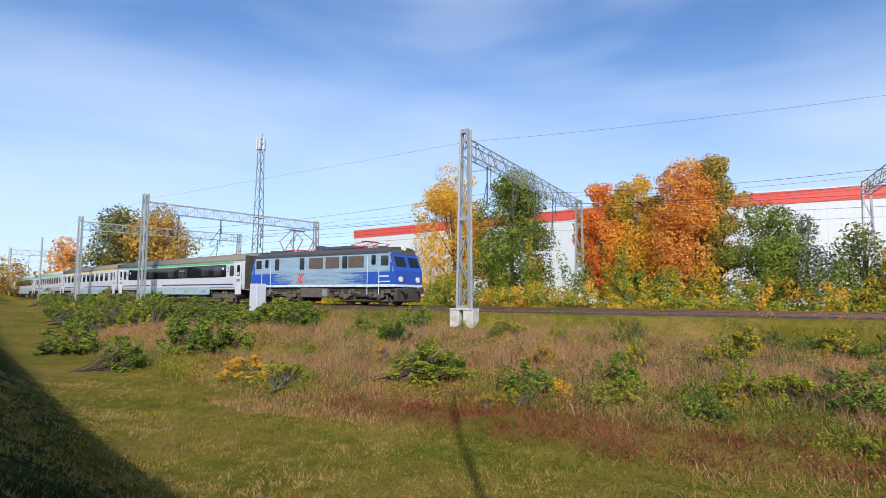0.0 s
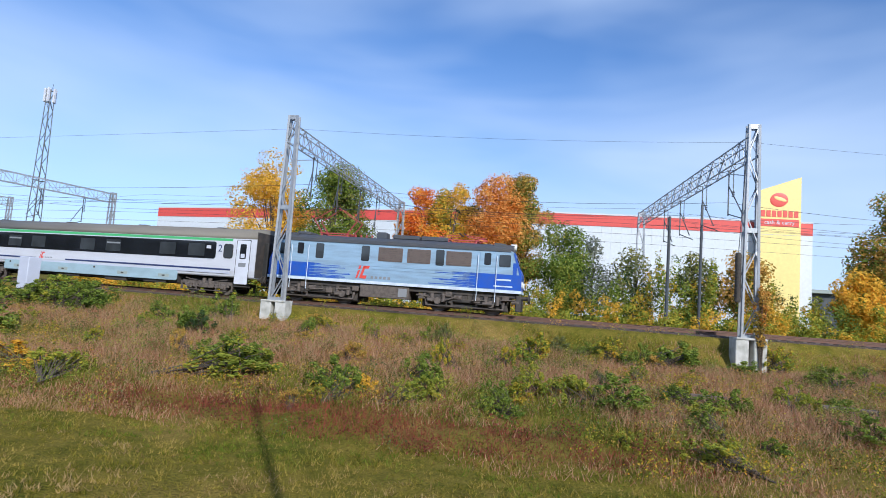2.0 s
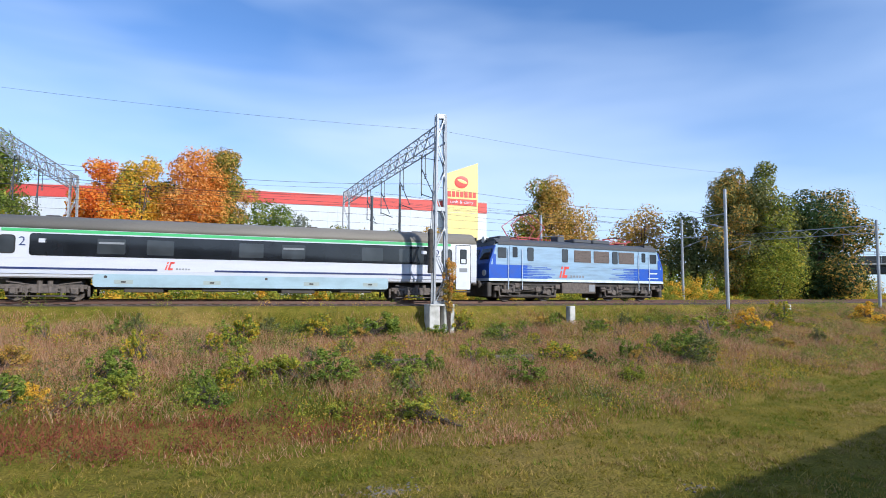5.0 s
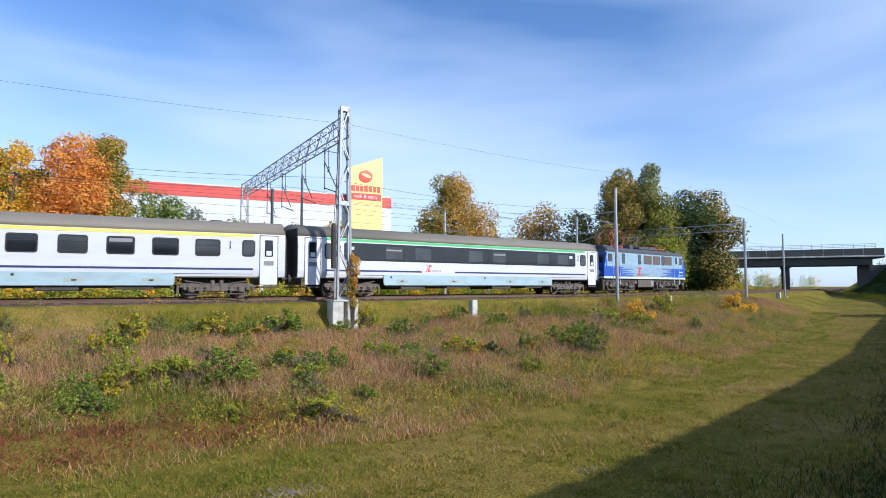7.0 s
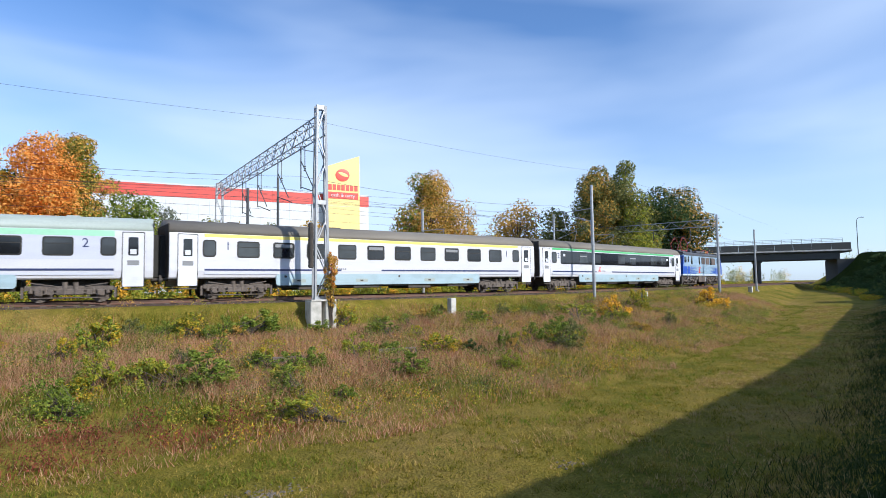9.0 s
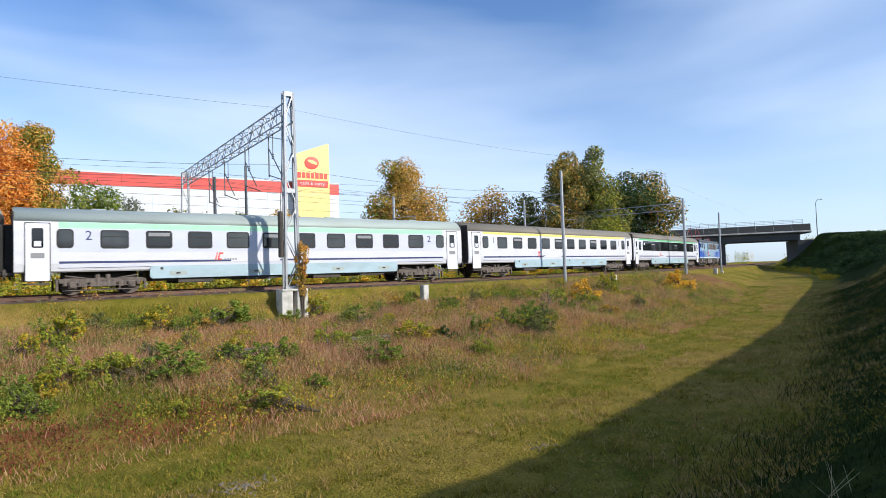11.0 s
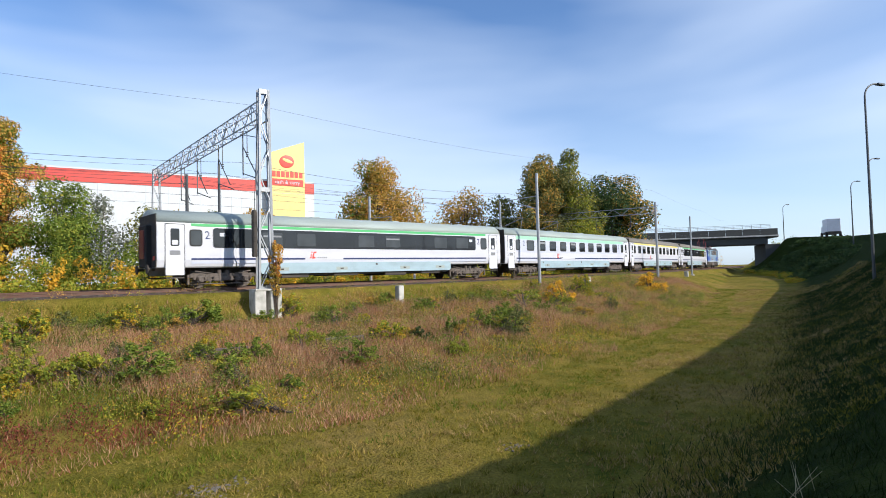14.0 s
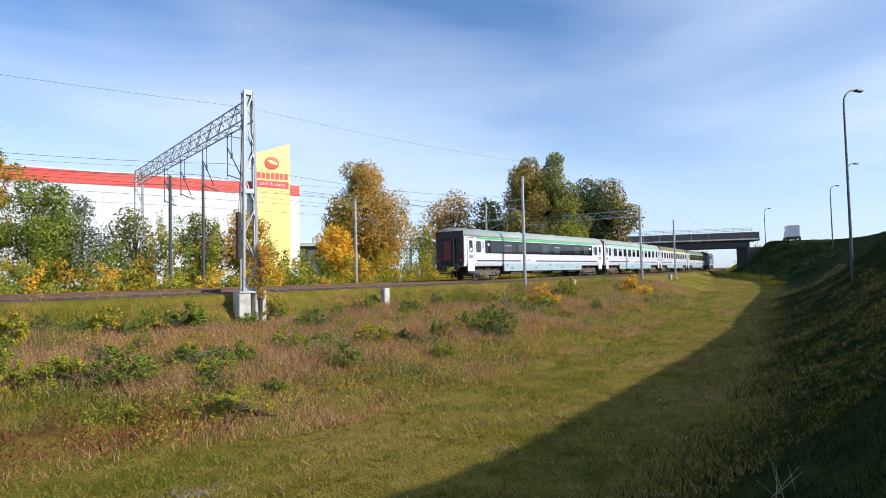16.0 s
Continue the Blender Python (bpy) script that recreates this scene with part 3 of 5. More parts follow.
            d = part("door", panel(bmesh.new(), q * 12.12 - 0.46, q * 12.12 + 0.46, 0.72, 3.36, y * 0.995, 0.02, 0.05), M["door_white"], c, "grey-white folding door")
            part("door_gap", panel(bmesh.new(), q * 12.12 - 0.50, q * 12.12 + 0.50, 0.70, 3.40, y * 0.993, 0.012, 0.05), M["rubber"], d)
            part("door_window", panel(bmesh.new(), q * 12.12 - 0.22, q * 12.12 + 0.22, 2.24, 3.14, side * (CW + 0.012), 0.012, 0.06), M["glass"], d)
            part("door_notice", panel(bmesh.new(), q * 12.12 - 0.14, q * 12.12 + 0.14, 2.30, 2.55, side * (CW + 0.018), 0.012), M["white"], d)
            part("door_plate", panel(bmesh.new(), q * 12.12 - 0.26, q * 12.12 + 0.26, 1.76, 2.0, side * (CW + 0.012), 0.012), M["blind"], d)
            part("step", boxed(q * 12.12 - 0.45, q * 12.12 + 0.45, min(side * 1.05, side * 1.45), max(side * 1.05, side * 1.45), 0.55, 0.62), M["dark"], c)
            letters("1" if band == "yellow_band" else "2", 0.62, side_text(q * (10.45 if style == "strip" else 10.1), 2.62, side, 0.6, CW + 0.012), c, M["navy"], "class_number")
        logo_shapes(c, -4.1 if side < 0 else 4.1, 1.56, side, CW + 0.004, 0.42)
    for q in (-1, 1):
        part("gangway", boxed(q * 13.02 - 0.14 if q > 0 else -13.30, q * 13.30 if q > 0 else -12.9, -0.62, 0.62, 1.15, 3.35, bevel=0.05), M["rubber"], c, "black rubber gangway bellows")
        part("end_wall", boxed(min(q * 13.0, q * 13.03), max(q * 13.0, q * 13.03), -1.36, 1.36, 1.15, 3.9), M["dark"], c, "grimy dark end wall")
        for y in (-0.875, 0.875):
            b = bmesh.new()
            rod(b, (q * 12.95, y, 1.05), (q * 13.30, y, 1.05), 0.09)
            rod(b, (q * 13.28, y, 1.05), (q * 13.34, y, 1.05), 0.24, sides=16)
            part("buffer", b, M["dark"], c)
        if end_red and q < 0:
            part("end_door", boxed(-13.34, -13.28, -0.36, 0.36, 1.6, 3.1), M["red_dark"], c, "red inner end door")
            for y in (-1.1, 1.1):
                part("tail_lamp", boxed(-13.08, -13.02, y - 0.08, y + 0.08, 1.5, 1.7), M["red"], c)
        bogie(c, q * 9.5, 2.5, 0.46)
    return c


def pan_base(x):
    """The flat base frame under a pantograph."""
    bm = bmesh.new()
    o = [(x - 0.95, -0.62), (x + 0.95, -0.62), (x + 0.95, 0.62), (x - 0.95, 0.62)]
    i = [(x - 0.85, -0.54), (x + 0.85, -0.54), (x + 0.85, 0.54), (x - 0.85, 0.54)]
    v = [[bm.verts.new((a, b, z)) for a, b in ring] for ring in (o, i) for z in (4.14, 4.20)]
    for k in range(4):
        n = (k + 1) % 4
        for a, b in ((0, 1), (1, 3), (3, 2), (2, 0)):
            bm.faces.new((v[a][k], v[a][n], v[b][n], v[b][k]))
    bmesh.ops.recalc_face_normals(bm, faces=bm.faces)
    return bm


def locomotive():
    c = thing("electric_locomotive", "blue and pale-blue electric locomotive hauling a passenger train", "locomotive")
    L = 7.45
    W = 1.47
    bm = bmesh.new()
    # the side profile in x, z with raked cab fronts
    prof = [(-L - 0.0, 1.40), (-L, 2.35), (-L + 0.42, 3.50), (-L + 0.75, 3.72), (L - 0.75, 3.72), (L - 0.42, 3.50), (L, 2.35), (L, 1.40)]
    a = [bm.verts.new((x, -W if z < 3.4 else -W + 0.03, z)) for x, z in prof]
    b = [bm.verts.new((x, W if z < 3.4 else W - 0.03, z)) for x, z in prof]
    bm.faces.new(a), bm.faces.new(b[::-1])
    for i in range(len(prof)):
        j = (i + 1) % len(prof)
        bm.faces.new((a[i], b[i], b[j], a[j]))
    bmesh.ops.recalc_face_normals(bm, faces=bm.faces)
    part("body", bm, M["blue_light"], c, "pale blue side walls with ribbed panels")
    part("roof", shell(bmesh.new(), 2 * L - 1.1, [(-W + 0.02, 3.70), (-1.30, 3.86), (-1.0, 3.98), (0, 4.06)]), M["blue_roof"], c, "grimy slate-blue roof")
    for q in (-1, 1):
        cap = bmesh.new()
        rr = [(q * (L - 0.40), 3.52), (q * (L - 0.55), 3.80), (q * (L - 1.0), 4.02), (q * (L - 1.6), 4.05), (q * (L - 1.6), 3.55)]
        va = [cap.verts.new((x, -1.30, z)) for x, z in rr]
        vb = [cap.verts.new((x, 1.30, z)) for x, z in rr]
        cap.faces.new(va), cap.faces.new(vb[::-1])
        for i in range(5):
            cap.faces.new((va[i], vb[i], vb[(i + 1) % 5], va[(i + 1) % 5]))
        bmesh.ops.recalc_face_normals(cap, faces=cap.faces)
        part("cab_roof", cap, M["blue_roof"], c)
        nose = bmesh.new()
        o = 0.02
        pf = [(q * (L + o), 1.42), (q * (L + o), 2.36), (q * (L - 0.40), 3.50), (q * (L - 0.48), 3.50), (q * (L - 0.12), 2.35), (q * (L - 0.12), 1.42)]
        va = [nose.verts.new((x, -W - 0.008, z)) for x, z in pf]
        vb = [nose.verts.new((x, W + 0.008, z)) for x, z in pf]
        nose.faces.new(va), nose.faces.new(vb[::-1])
        for i in range(6):
            nose.faces.new((va[i], vb[i], vb[(i + 1) % 6], va[(i + 1) % 6]))
        bmesh.ops.recalc_face_normals(nose, faces=nose.faces)
        nf = part("nose", nose, M["blue"], c, "strong blue raked cab front")
        for y in (-0.72, 0.72):
            g = boxed(-0.02, 0.02, y - 0.55, y + 0.55, -0.36, 0.36, bevel=0.015)
            ob = part("windscreen", g, M["glass"], nf)
            ob.matrix_basis = pose(q * (L - 0.19), 0, 2.98, 0, -q * 19.5, 0)
            h = bmesh.new()
            rod(h, (q * L, y * 1.30, 1.78), (q * (L + 0.10), y * 1.30, 1.78), 0.19, sides=16)
            part("headlight", h, M["lamp_glow"], nf, "round white headlight")
        h = bmesh.new()
        rod(h, (q * (L - 0.75), 0, 3.95), (q * (L - 0.42), 0, 3.95), 0.20, sides=14)
        part("headlight", h, M["lamp_glow"], c, "round roof headlight")
        # dark block added as backing, so the gap behind the bogie frames stays dark
        part("bogie_backing", boxed(q * 4.35 - 2.45, q * 4.35 + 2.45, -0.98, 0.98, 0.22, 1.2, bevel=0.06), M["dark"], c)
        for y in (-1.0, 1.0):
            for dx in (-2.3, -0.75, 0.75, 2.3):
                part("brake_hanger", angle_bar(bmesh.new(), (q * 4.35 + dx, y * 1.16, 1.1), (q * 4.35 + dx * 0.93, y * 1.16, 0.3), 0.10), M["brown"], c)
            part("brake_rod", rod(bmesh.new(), (q * 4.35 - 2.2, y * 1.2, 0.34), (q * 4.35 + 2.2, y * 1.2, 0.34), 0.05, sides=6), M["brown"], c)
            part("side_frame", boxed(q * 4.35 - 2.1, q * 4.35 + 2.1, y * 1.2 - 0.05, y * 1.2 + 0.05, 0.62, 0.80, bevel=0.03), M["dark"], c)
            for dx in (-1.85, -1.2, 1.2, 1.85):
                part("coil_spring", rod(bmesh.new(), (q * 4.35 + dx, y * 1.26, 0.55), (q * 4.35 + dx, y * 1.26, 1.02), 0.11, sides=10), M["brown"], c)
        part("pilot", boxed(min(q * (L - 0.25), q * (L + 0.05)), max(q * (L - 0.25), q * (L + 0.05)), -1.35, 1.35, 0.28, 1.20, bevel=0.05), M["dark"], c, "black snow plough")
        for y in (-0.875, 0.875):
            g = bmesh.new()
            rod(g, (q * (L - 0.1), y, 1.05), (q * (L + 0.42), y, 1.05), 0.10)
            rod(g, (q * (L + 0.40), y, 1.05), (q * (L + 0.47), y, 1.05), 0.25, sides=16)
            part("buffer", g, M["dark"], c)
        bogie(c, q * 4.35, 3.05, 0.60, True)
        for dx, hh in ((-2.45, 0.55), (-0.9, 0.75), (0.7, 0.5), (2.3, 0.7)):
            for y in (-1.22, 1.22):
                part("brake_cylinder", rod(bmesh.new(), (q * 4.35 + dx + 0.35, y * 1.02, hh + 0.1), (q * 4.35 + dx + 0.75, y * 1.02, hh + 0.1), 0.13, sides=10), M["brown"], c)
                part("sand_box", boxed(q * 4.35 + dx - 0.2, q * 4.35 + dx + 0.2, y - 0.12, y + 0.12, hh + 0.1, hh + 0.4, bevel=0.04), M["brown"], c)
    for side in (-1, 1):
        part("cornice", panel(bmesh.new(), -L + 0.62, L - 0.62, 3.56, 3.74, side * W, 0.02), M["blue_roof"], c, "dark roof edge")
        for k in range(9):
            part("conduit", rod(bmesh.new(), (-6.4 + k * 1.6, side * 1.36, 0.62 + 0.12 * (k % 3)), (-5.6 + k * 1.6, side * 1.36, 0.9 - 0.1 * (k % 2)), 0.04, sides=6), M["brown"], c)
        for q in (-1, 1):
            for dx in (-1.52, 1.52):
                part("axle_cover", rod(bmesh.new(), (q * 4.35 + dx, side * 1.24, 0.6), (q * 4.35 + dx, side * 1.36, 0.6), 0.19, sides=14), M["brown"], c)
    part("sole_bar", boxed(-L - 0.05, L + 0.05, -W - 0.015, W + 0.015, 1.28, 1.44), M["pale_line"], c, "pale sill along the body")
    part("underframe", boxed(-L + 0.2, L - 0.2, -1.25, 1.25, 1.02, 1.28), M["dark"], c)
    bx = part("battery_box", boxed(-1.75, 1.15, -1.38, 1.38, 0.52, 1.22, bevel=0.03), M["brown"], c, "dusty battery box between the bogies")
    part("battery_hatch", boxed(0.55, 1.05, -1.40, -1.37, 0.66, 1.12), M["blind"], bx)
    for side in (-1, 1):
        y = side * W
        # solid blue ends that break up into streaks towards the middle
        rnd = random.Random(5)
        for q in (-1, 1):
            part("blue_field", panel(bmesh.new(), min(q * 4.6, q * (L - 0.02)), max(q * 4.6, q * (L - 0.02)), 1.46, 2.30, y, 0.006), M["blue"], c, "strong blue lower panel")
            for k in range(14):
                e = 4.55 - rnd.uniform(0.3, 2.3)
                part("blue_streak", panel(bmesh.new(), min(q * e, q * 4.6), max(q * e, q * 4.6), 1.47 + k * 0.059, 1.47 + k * 0.059 + rnd.uniform(0.025, 0.055), y, 0.005), M["blue"], c)
            x = q * 5.55
            d = part("door", panel(bmesh.new(), x - 0.42, x + 0.42, 1.46, 3.52, y, 0.012, 0.03), M["blue_light"], c, "narrow cab door")
            part("door_blue", panel(bmesh.new(), x - 0.42, x + 0.42, 1.47, 2.30, side * (W + 0.004), 0.012), M["blue"], d)
            part("door_window", panel(bmesh.new(), x - 0.19, x + 0.19, 2.78, 3.44, side * (W + 0.004), 0.014, 0.06), M["glass"], d)
            for dx in (-0.52, 0.52):
                g = bmesh.new()
                rod(g, (x + dx, side * (W + 0.05), 0.75), (x + dx, side * (W + 0.05), 3.3), 0.022, sides=6)
                part("handrail", g, M["pale_line"], c, "pale vertical handrail")
            g = boxed(x - 0.4, x + 0.4, min(side * 1.2, side * 1.5), max(side * 1.2, side * 1.5), 0.55, 0.60)
            part("step", g, M["dark"], c)
            part("cab_pillar", panel(bmesh.new(), min(q * 6.98, q * 7.2), max(q * 6.98, q * 7.2), 2.30, 2.95, y, 0.007), M["blue"], c)
            part("cab_window", panel(bmesh.new(), q * 6.52 - 0.32, q * 6.52 + 0.32, 2.72, 3.38, y, 0.014, 0.05), M["pane"], c)
        for x in (-4.35, -1.55, 2.85):
            part("side_window", panel(bmesh.new(), x - 0.24, x + 0.24, 2.58, 3.46, y, 0.014, 0.08), M["pane"], c)
        for x, w in ((-0.05, 0.72), (1.62, 0.68), (4.02 - 0.1, 0.72)):
            g = part("grille", panel(bmesh.new(), x - w, x + w, 2.62, 3.42, y, 0.014, 0.04), M["grille"], c, "brown slatted air intake")
            for k in range(7):
                part("slat", panel(bmesh.new(), x - w + 0.05, x + w - 0.05, 2.67 + k * 0.105, 2.71 + k * 0.105, side * (W + 0.012), 0.012), M["brown"], g)
        for k in range(5):
            part("rib", panel(bmesh.new(), -4.9, 4.9, 1.58 + k * 0.18, 1.60 + k * 0.18, y, 0.012), M["blue_light"], c)
        logo_shapes(c, -1.75 if side < 0 else 1.75, 1.56, side, W + 0.014, 0.74)
        part("number_bar", panel(bmesh.new(), 5.95 if side < 0 else -7.0, 7.0 if side < 0 else -5.95, 1.60, 1.67, y, 0.012), M["pale_line"], c)
        part("name_plate", panel(bmesh.new(), 6.1 if side < 0 else -6.9, 6.9 if side < 0 else -6.1, 1.95, 2.04, y, 0.014), M["pale_line"], c)
    part("roof_box", boxed(-6.2, -5.4, -0.7, 0.7, 4.0, 4.2, bevel=0.05), M["blue_roof"], c)
    part("roof_box", boxed(-1.3, -0.7, -0.4, 0.4, 4.0, 4.42, bevel=0.05), M["blue_roof"], c)
    part("resistor_box", boxed(-0.2, 1.4, -0.75, 0.75, 4.0, 4.27, bevel=0.06), M["blue_roof"], c)
    part("resistor_box", boxed(1.5, 3.1, -0.75, 0.75, 4.0, 4.27, bevel=0.06), M["blue_roof"], c)
    for k in range(6):
        part("insulator", rod(bmesh.new(), (-3.2 + k * 0.35, 0.3, 4.0), (-3.2 + k * 0.35, 0.3, 4.26), 0.06, sides=8), M["red_pan"], c)
    for q, up in ((-1, 0.95), (1, 0.16)):
        x = q * 3.9
        p = part("pantograph", pan_base(x), M["red_pan"], c, "red pantograph, raised" if up > 0.5 else "red pantograph, folded down")
        fr = bmesh.new()
        for y in (-0.55, 0.55):
            for k in (-1, 1):
                angle_bar(fr, (x + k * 0.8, y, 4.2), (x + k * 1.35, y, 4.2 + up * 0.8), 0.05)
                angle_bar(fr, (x + k * 1.35, y, 4.2 + up * 0.8), (x + k * 0.12, y * 0.8, 4.24 + up * 1.6), 0.04)
            for k in (-0.8, 0.8):
                rod(fr, (x + k, y, 4.0), (x + k, y, 4.18), 0.06)
        for k in (-1, 1):
            angle_bar(fr, (x + k * 0.8, -0.55, 4.2), (x + k * 0.8, 0.55, 4.2), 0.04)
        part("frame", fr, M["red_pan"], p)
        hd = bmesh.new()
        for k in (-0.14, 0.14):
            angle_bar(hd, (x + k, -0.75, 4.28 + up * 1.6), (x + k, 0.75, 4.28 + up * 1.6), 0.05)
        part("contact_strip", hd, M["dark"], p)
    return c


LOCO = locomotive()
COACHES = [
    coach("white coach with a long dark window band and green line", "strip", "green", "roof_brown", "white"),
    coach("white first-class coach with single windows and yellow line", "bays", "yellow_band", "roof_brown", "white"),
    coach("white second-class coach with single windows and pale green line", "bays", "mint", "roof_grey", "lilac"),
    coach("white last coach with dark window band and red end door", "strip", "green", "roof_grey", "white", True)]


# ---- overhead line masts and wires ----
def lattice_mast(bm, x, y, z0, z1, w0, w1, d0, d1, bar=0.07, step=0.95, lace=0.5):
    """Four tapering corner angles with zigzag lacing and tie plates."""
    def corner(z, i, j):
        k = (z - z0) / (z1 - z0)
        return (x + i * (w0 + (w1 - w0) * k) / 2, y + j * (d0 + (d1 - d0) * k) / 2, z)
    for i in (-1, 1):
        for j in (-1, 1):
            angle_bar(bm, corner(z0, i, j), corner(z1, i, j), bar)
    n = max(2, int((z1 - z0) / step))
    for k in range(n):
        za, zb = z0 + (z1 - z0) * k / n, z0 + (z1 - z0) * (k + 1) / n
        f = 1 if k % 2 else -1
        for j in (-1, 1):
            angle_bar(bm, corner(za, f, j), corner(zb, -f, j), bar * lace)
        angle_bar(bm, corner(za, 1, f), corner(zb, 1, -f), bar * 0.4)
    for z in (z0 + 0.15, (z0 + z1) / 2, z1 - 0.1):
        for j in (-1, 1):
            a, b = corner(z, -1, j), corner(z, 1, j)
            box(bm, a[0], b[0], a[1] - 0.02, a[1] + 0.02, z - 0.12, z + 0.12)
    return bm


def footing(parent, x, y, z_top, z_low, gap):
    for i in (-1, 1):
        part("footing", boxed(x + i * gap / 2 - 0.31, x + i * gap / 2 + 0.31, y - 0.45, y + 0.45, z_low, z_top, bevel=0.03), M["concrete"], parent, "pale concrete footing")


def portal(s, near_z, foot_z, near_top, span_u, beam_z, feet=True, skew=0.0, weight=False):
    """A lattice gantry across the tracks; local x along the line, y from near leg to far leg."""
    x, y, a = on_line(s, 3.2)
    g = thing("catenary_portal", "grey galvanised lattice portal over the tracks on concrete footings", "catenary portal", pose(x, y, 0, 0, 0, math.degrees(a) + skew), group="catenary portals")
    part("near_mast", lattice_mast(bmesh.new(), 0, 0, near_z, near_top, 0.78, 0.50, 0.36, 0.30, 0.12, 1.5, 0.42), M["steel"], g)
    far = span_u
    part("far_mast", lattice_mast(bmesh.new(), 0, far, -0.3, beam_z + 1.1, 0.9, 0.5, 0.36, 0.30, 0.11, 1.5, 0.42), M["steel"], g)
    bm = bmesh.new()
    hw, hh = 0.28, 0.48
    for i in (-1, 1):
        for z in (beam_z, beam_z + 2 * hh):
            angle_bar(bm, (i * hw, 0, z), (i * hw, far, z), 0.06)
    n = int(far / 1.0)
    for k in range(n):
        ya, yb = far * k / n, far * (k + 1) / n
        f = k % 2
        for i in (-1, 1):
            angle_bar(bm, (i * hw, ya, beam_z + 2 * hh * f), (i * hw, yb, beam_z + 2 * hh * (1 - f)), 0.035)
            angle_bar(bm, (i * hw, ya, beam_z), (i * hw, ya, beam_z + 2 * hh), 0.03)
        for z in (beam_z, beam_z + 2 * hh):
            angle_bar(bm, (hw * (1 if f else -1), ya, z), (hw * (-1 if f else 1), yb, z), 0.03)
    part("beam", bm, M["steel"], g, "long lattice cross beam")
    for u in (3.2, 7.7, 12.5, 16.8):
        d = bmesh.new()
        angle_bar(d, (0, u, beam_z), (0, u, beam_z - 2.6), 0.06)
        angle_bar(d, (0.25, u, beam_z), (0.25, u, beam_z - 1.2), 0.04)
        angle_bar(d, (0, u, beam_z - 2.5), (0.5, u - 1.4, beam_z - 3.0), 0.05)
        angle_bar(d, (0, u, beam_z - 0.9), (0.3, u - 1.3, beam_z - 2.7), 0.045)
        for k in range(3):
            rod(d, (0.25, u, beam_z - 1.2 - k * 0.12), (0.25, u, beam_z - 1.26 - k * 0.12), 0.08)
        part("dropper", d, M["steel_dark"], g, "hanging bracket with insulators")
    st = bmesh.new()
    angle_bar(st, (0, 0.2, beam_z - 1.0), (0, 3.6, beam_z - 0.1), 0.05)
    part("stay", st, M["steel"], g)
    if feet:
        footing(g, 0, 0, near_z + 0.02, foot_z, 0.86)
        if weight:
            w = part("tension_weight", rod(bmesh.new(), (-0.56, 0, 1.6), (-0.56, 0, 4.1), 0.12, sides=12), M["dark"], g, "dark stack of tension weights")
            for k in range(12):
                part("weight_disc", rod(bmesh.new(), (-0.56, 0, 1.64 + k * 0.20), (-0.56, 0, 1.81 + k * 0.20), 0.15, sides=12), M["dark"], w)
            part("weight_rope", rod(bmesh.new(), (-0.56, 0, 4.1), (-0.30, 0, beam_z), 0.02, sides=5), M["steel_dark"], g)
        part("foot_plate", boxed(-0.72, 0.72, -0.5, 0.5, near_z, near_z + 0.10, bevel=0.02), M["concrete"], g)
    return g


portal(-13.5, -0.12, -1.45, 10.55, 25.0, 9.0, skew=2.0)
portal(10.85, -0.22, -2.0, 10.7, 25.0, 9.1, skew=-1.8, weight=True)
portal(-50.0, -0.3, -1.2, 10.3, 20.0, 8.6)
portal(-70.5, -0.3, -1.2, 10.0, 20.0, 8.4)
portal(-136.0, -0.3, -1.2, 10.0, 20.0, 8.6)


def pole(s, u, top, radius=0.11, arm=0, material="steel", foot=True):
    x, y, a = on_line(s, u)
    z = float(ground_z(x, y))
    g = thing("catenary_pole", "slim pale steel catenary pole with a bracket arm", "catenary pole", pose(x, y, 0, 0, 0, math.degrees(a)), group="catenary poles")
    part("post", rod(bmesh.new(), (0, 0, z - 0.2), (0, 0, top), radius * 1.25, radius, 10), M[material], g)
    if arm:
        b = bmesh.new()
        for za, zb, ln in ((top - 3.0, top - 2.1, 2.9), (top - 1.9, top - 2.0, 2.9)):
            rod(b, (0, 0, za), (0, arm * ln, zb), 0.035, sides=6)
        rod(b, (0, arm * 0.7, top - 2.8), (0, arm * 1.0, top - 2.7), 0.09, sides=8)
        rod(b, (0, arm * 2.9, top - 2.1), (0, arm * 2.6, top - 3.4), 0.03, sides=6)
        part("bracket_arm", b, M["steel"], g, "bracket arm with insulators")
    if foot:
        part("footing", boxed(-0.28, 0.28, -0.28, 0.28, z - 0.5, z + 0.16, bevel=0.04), M["concrete"], g)
    return g


pole(35.0, 3.1, 8.6, arm=1)
pole(26.8, -9.0, 7.3, arm=-1)


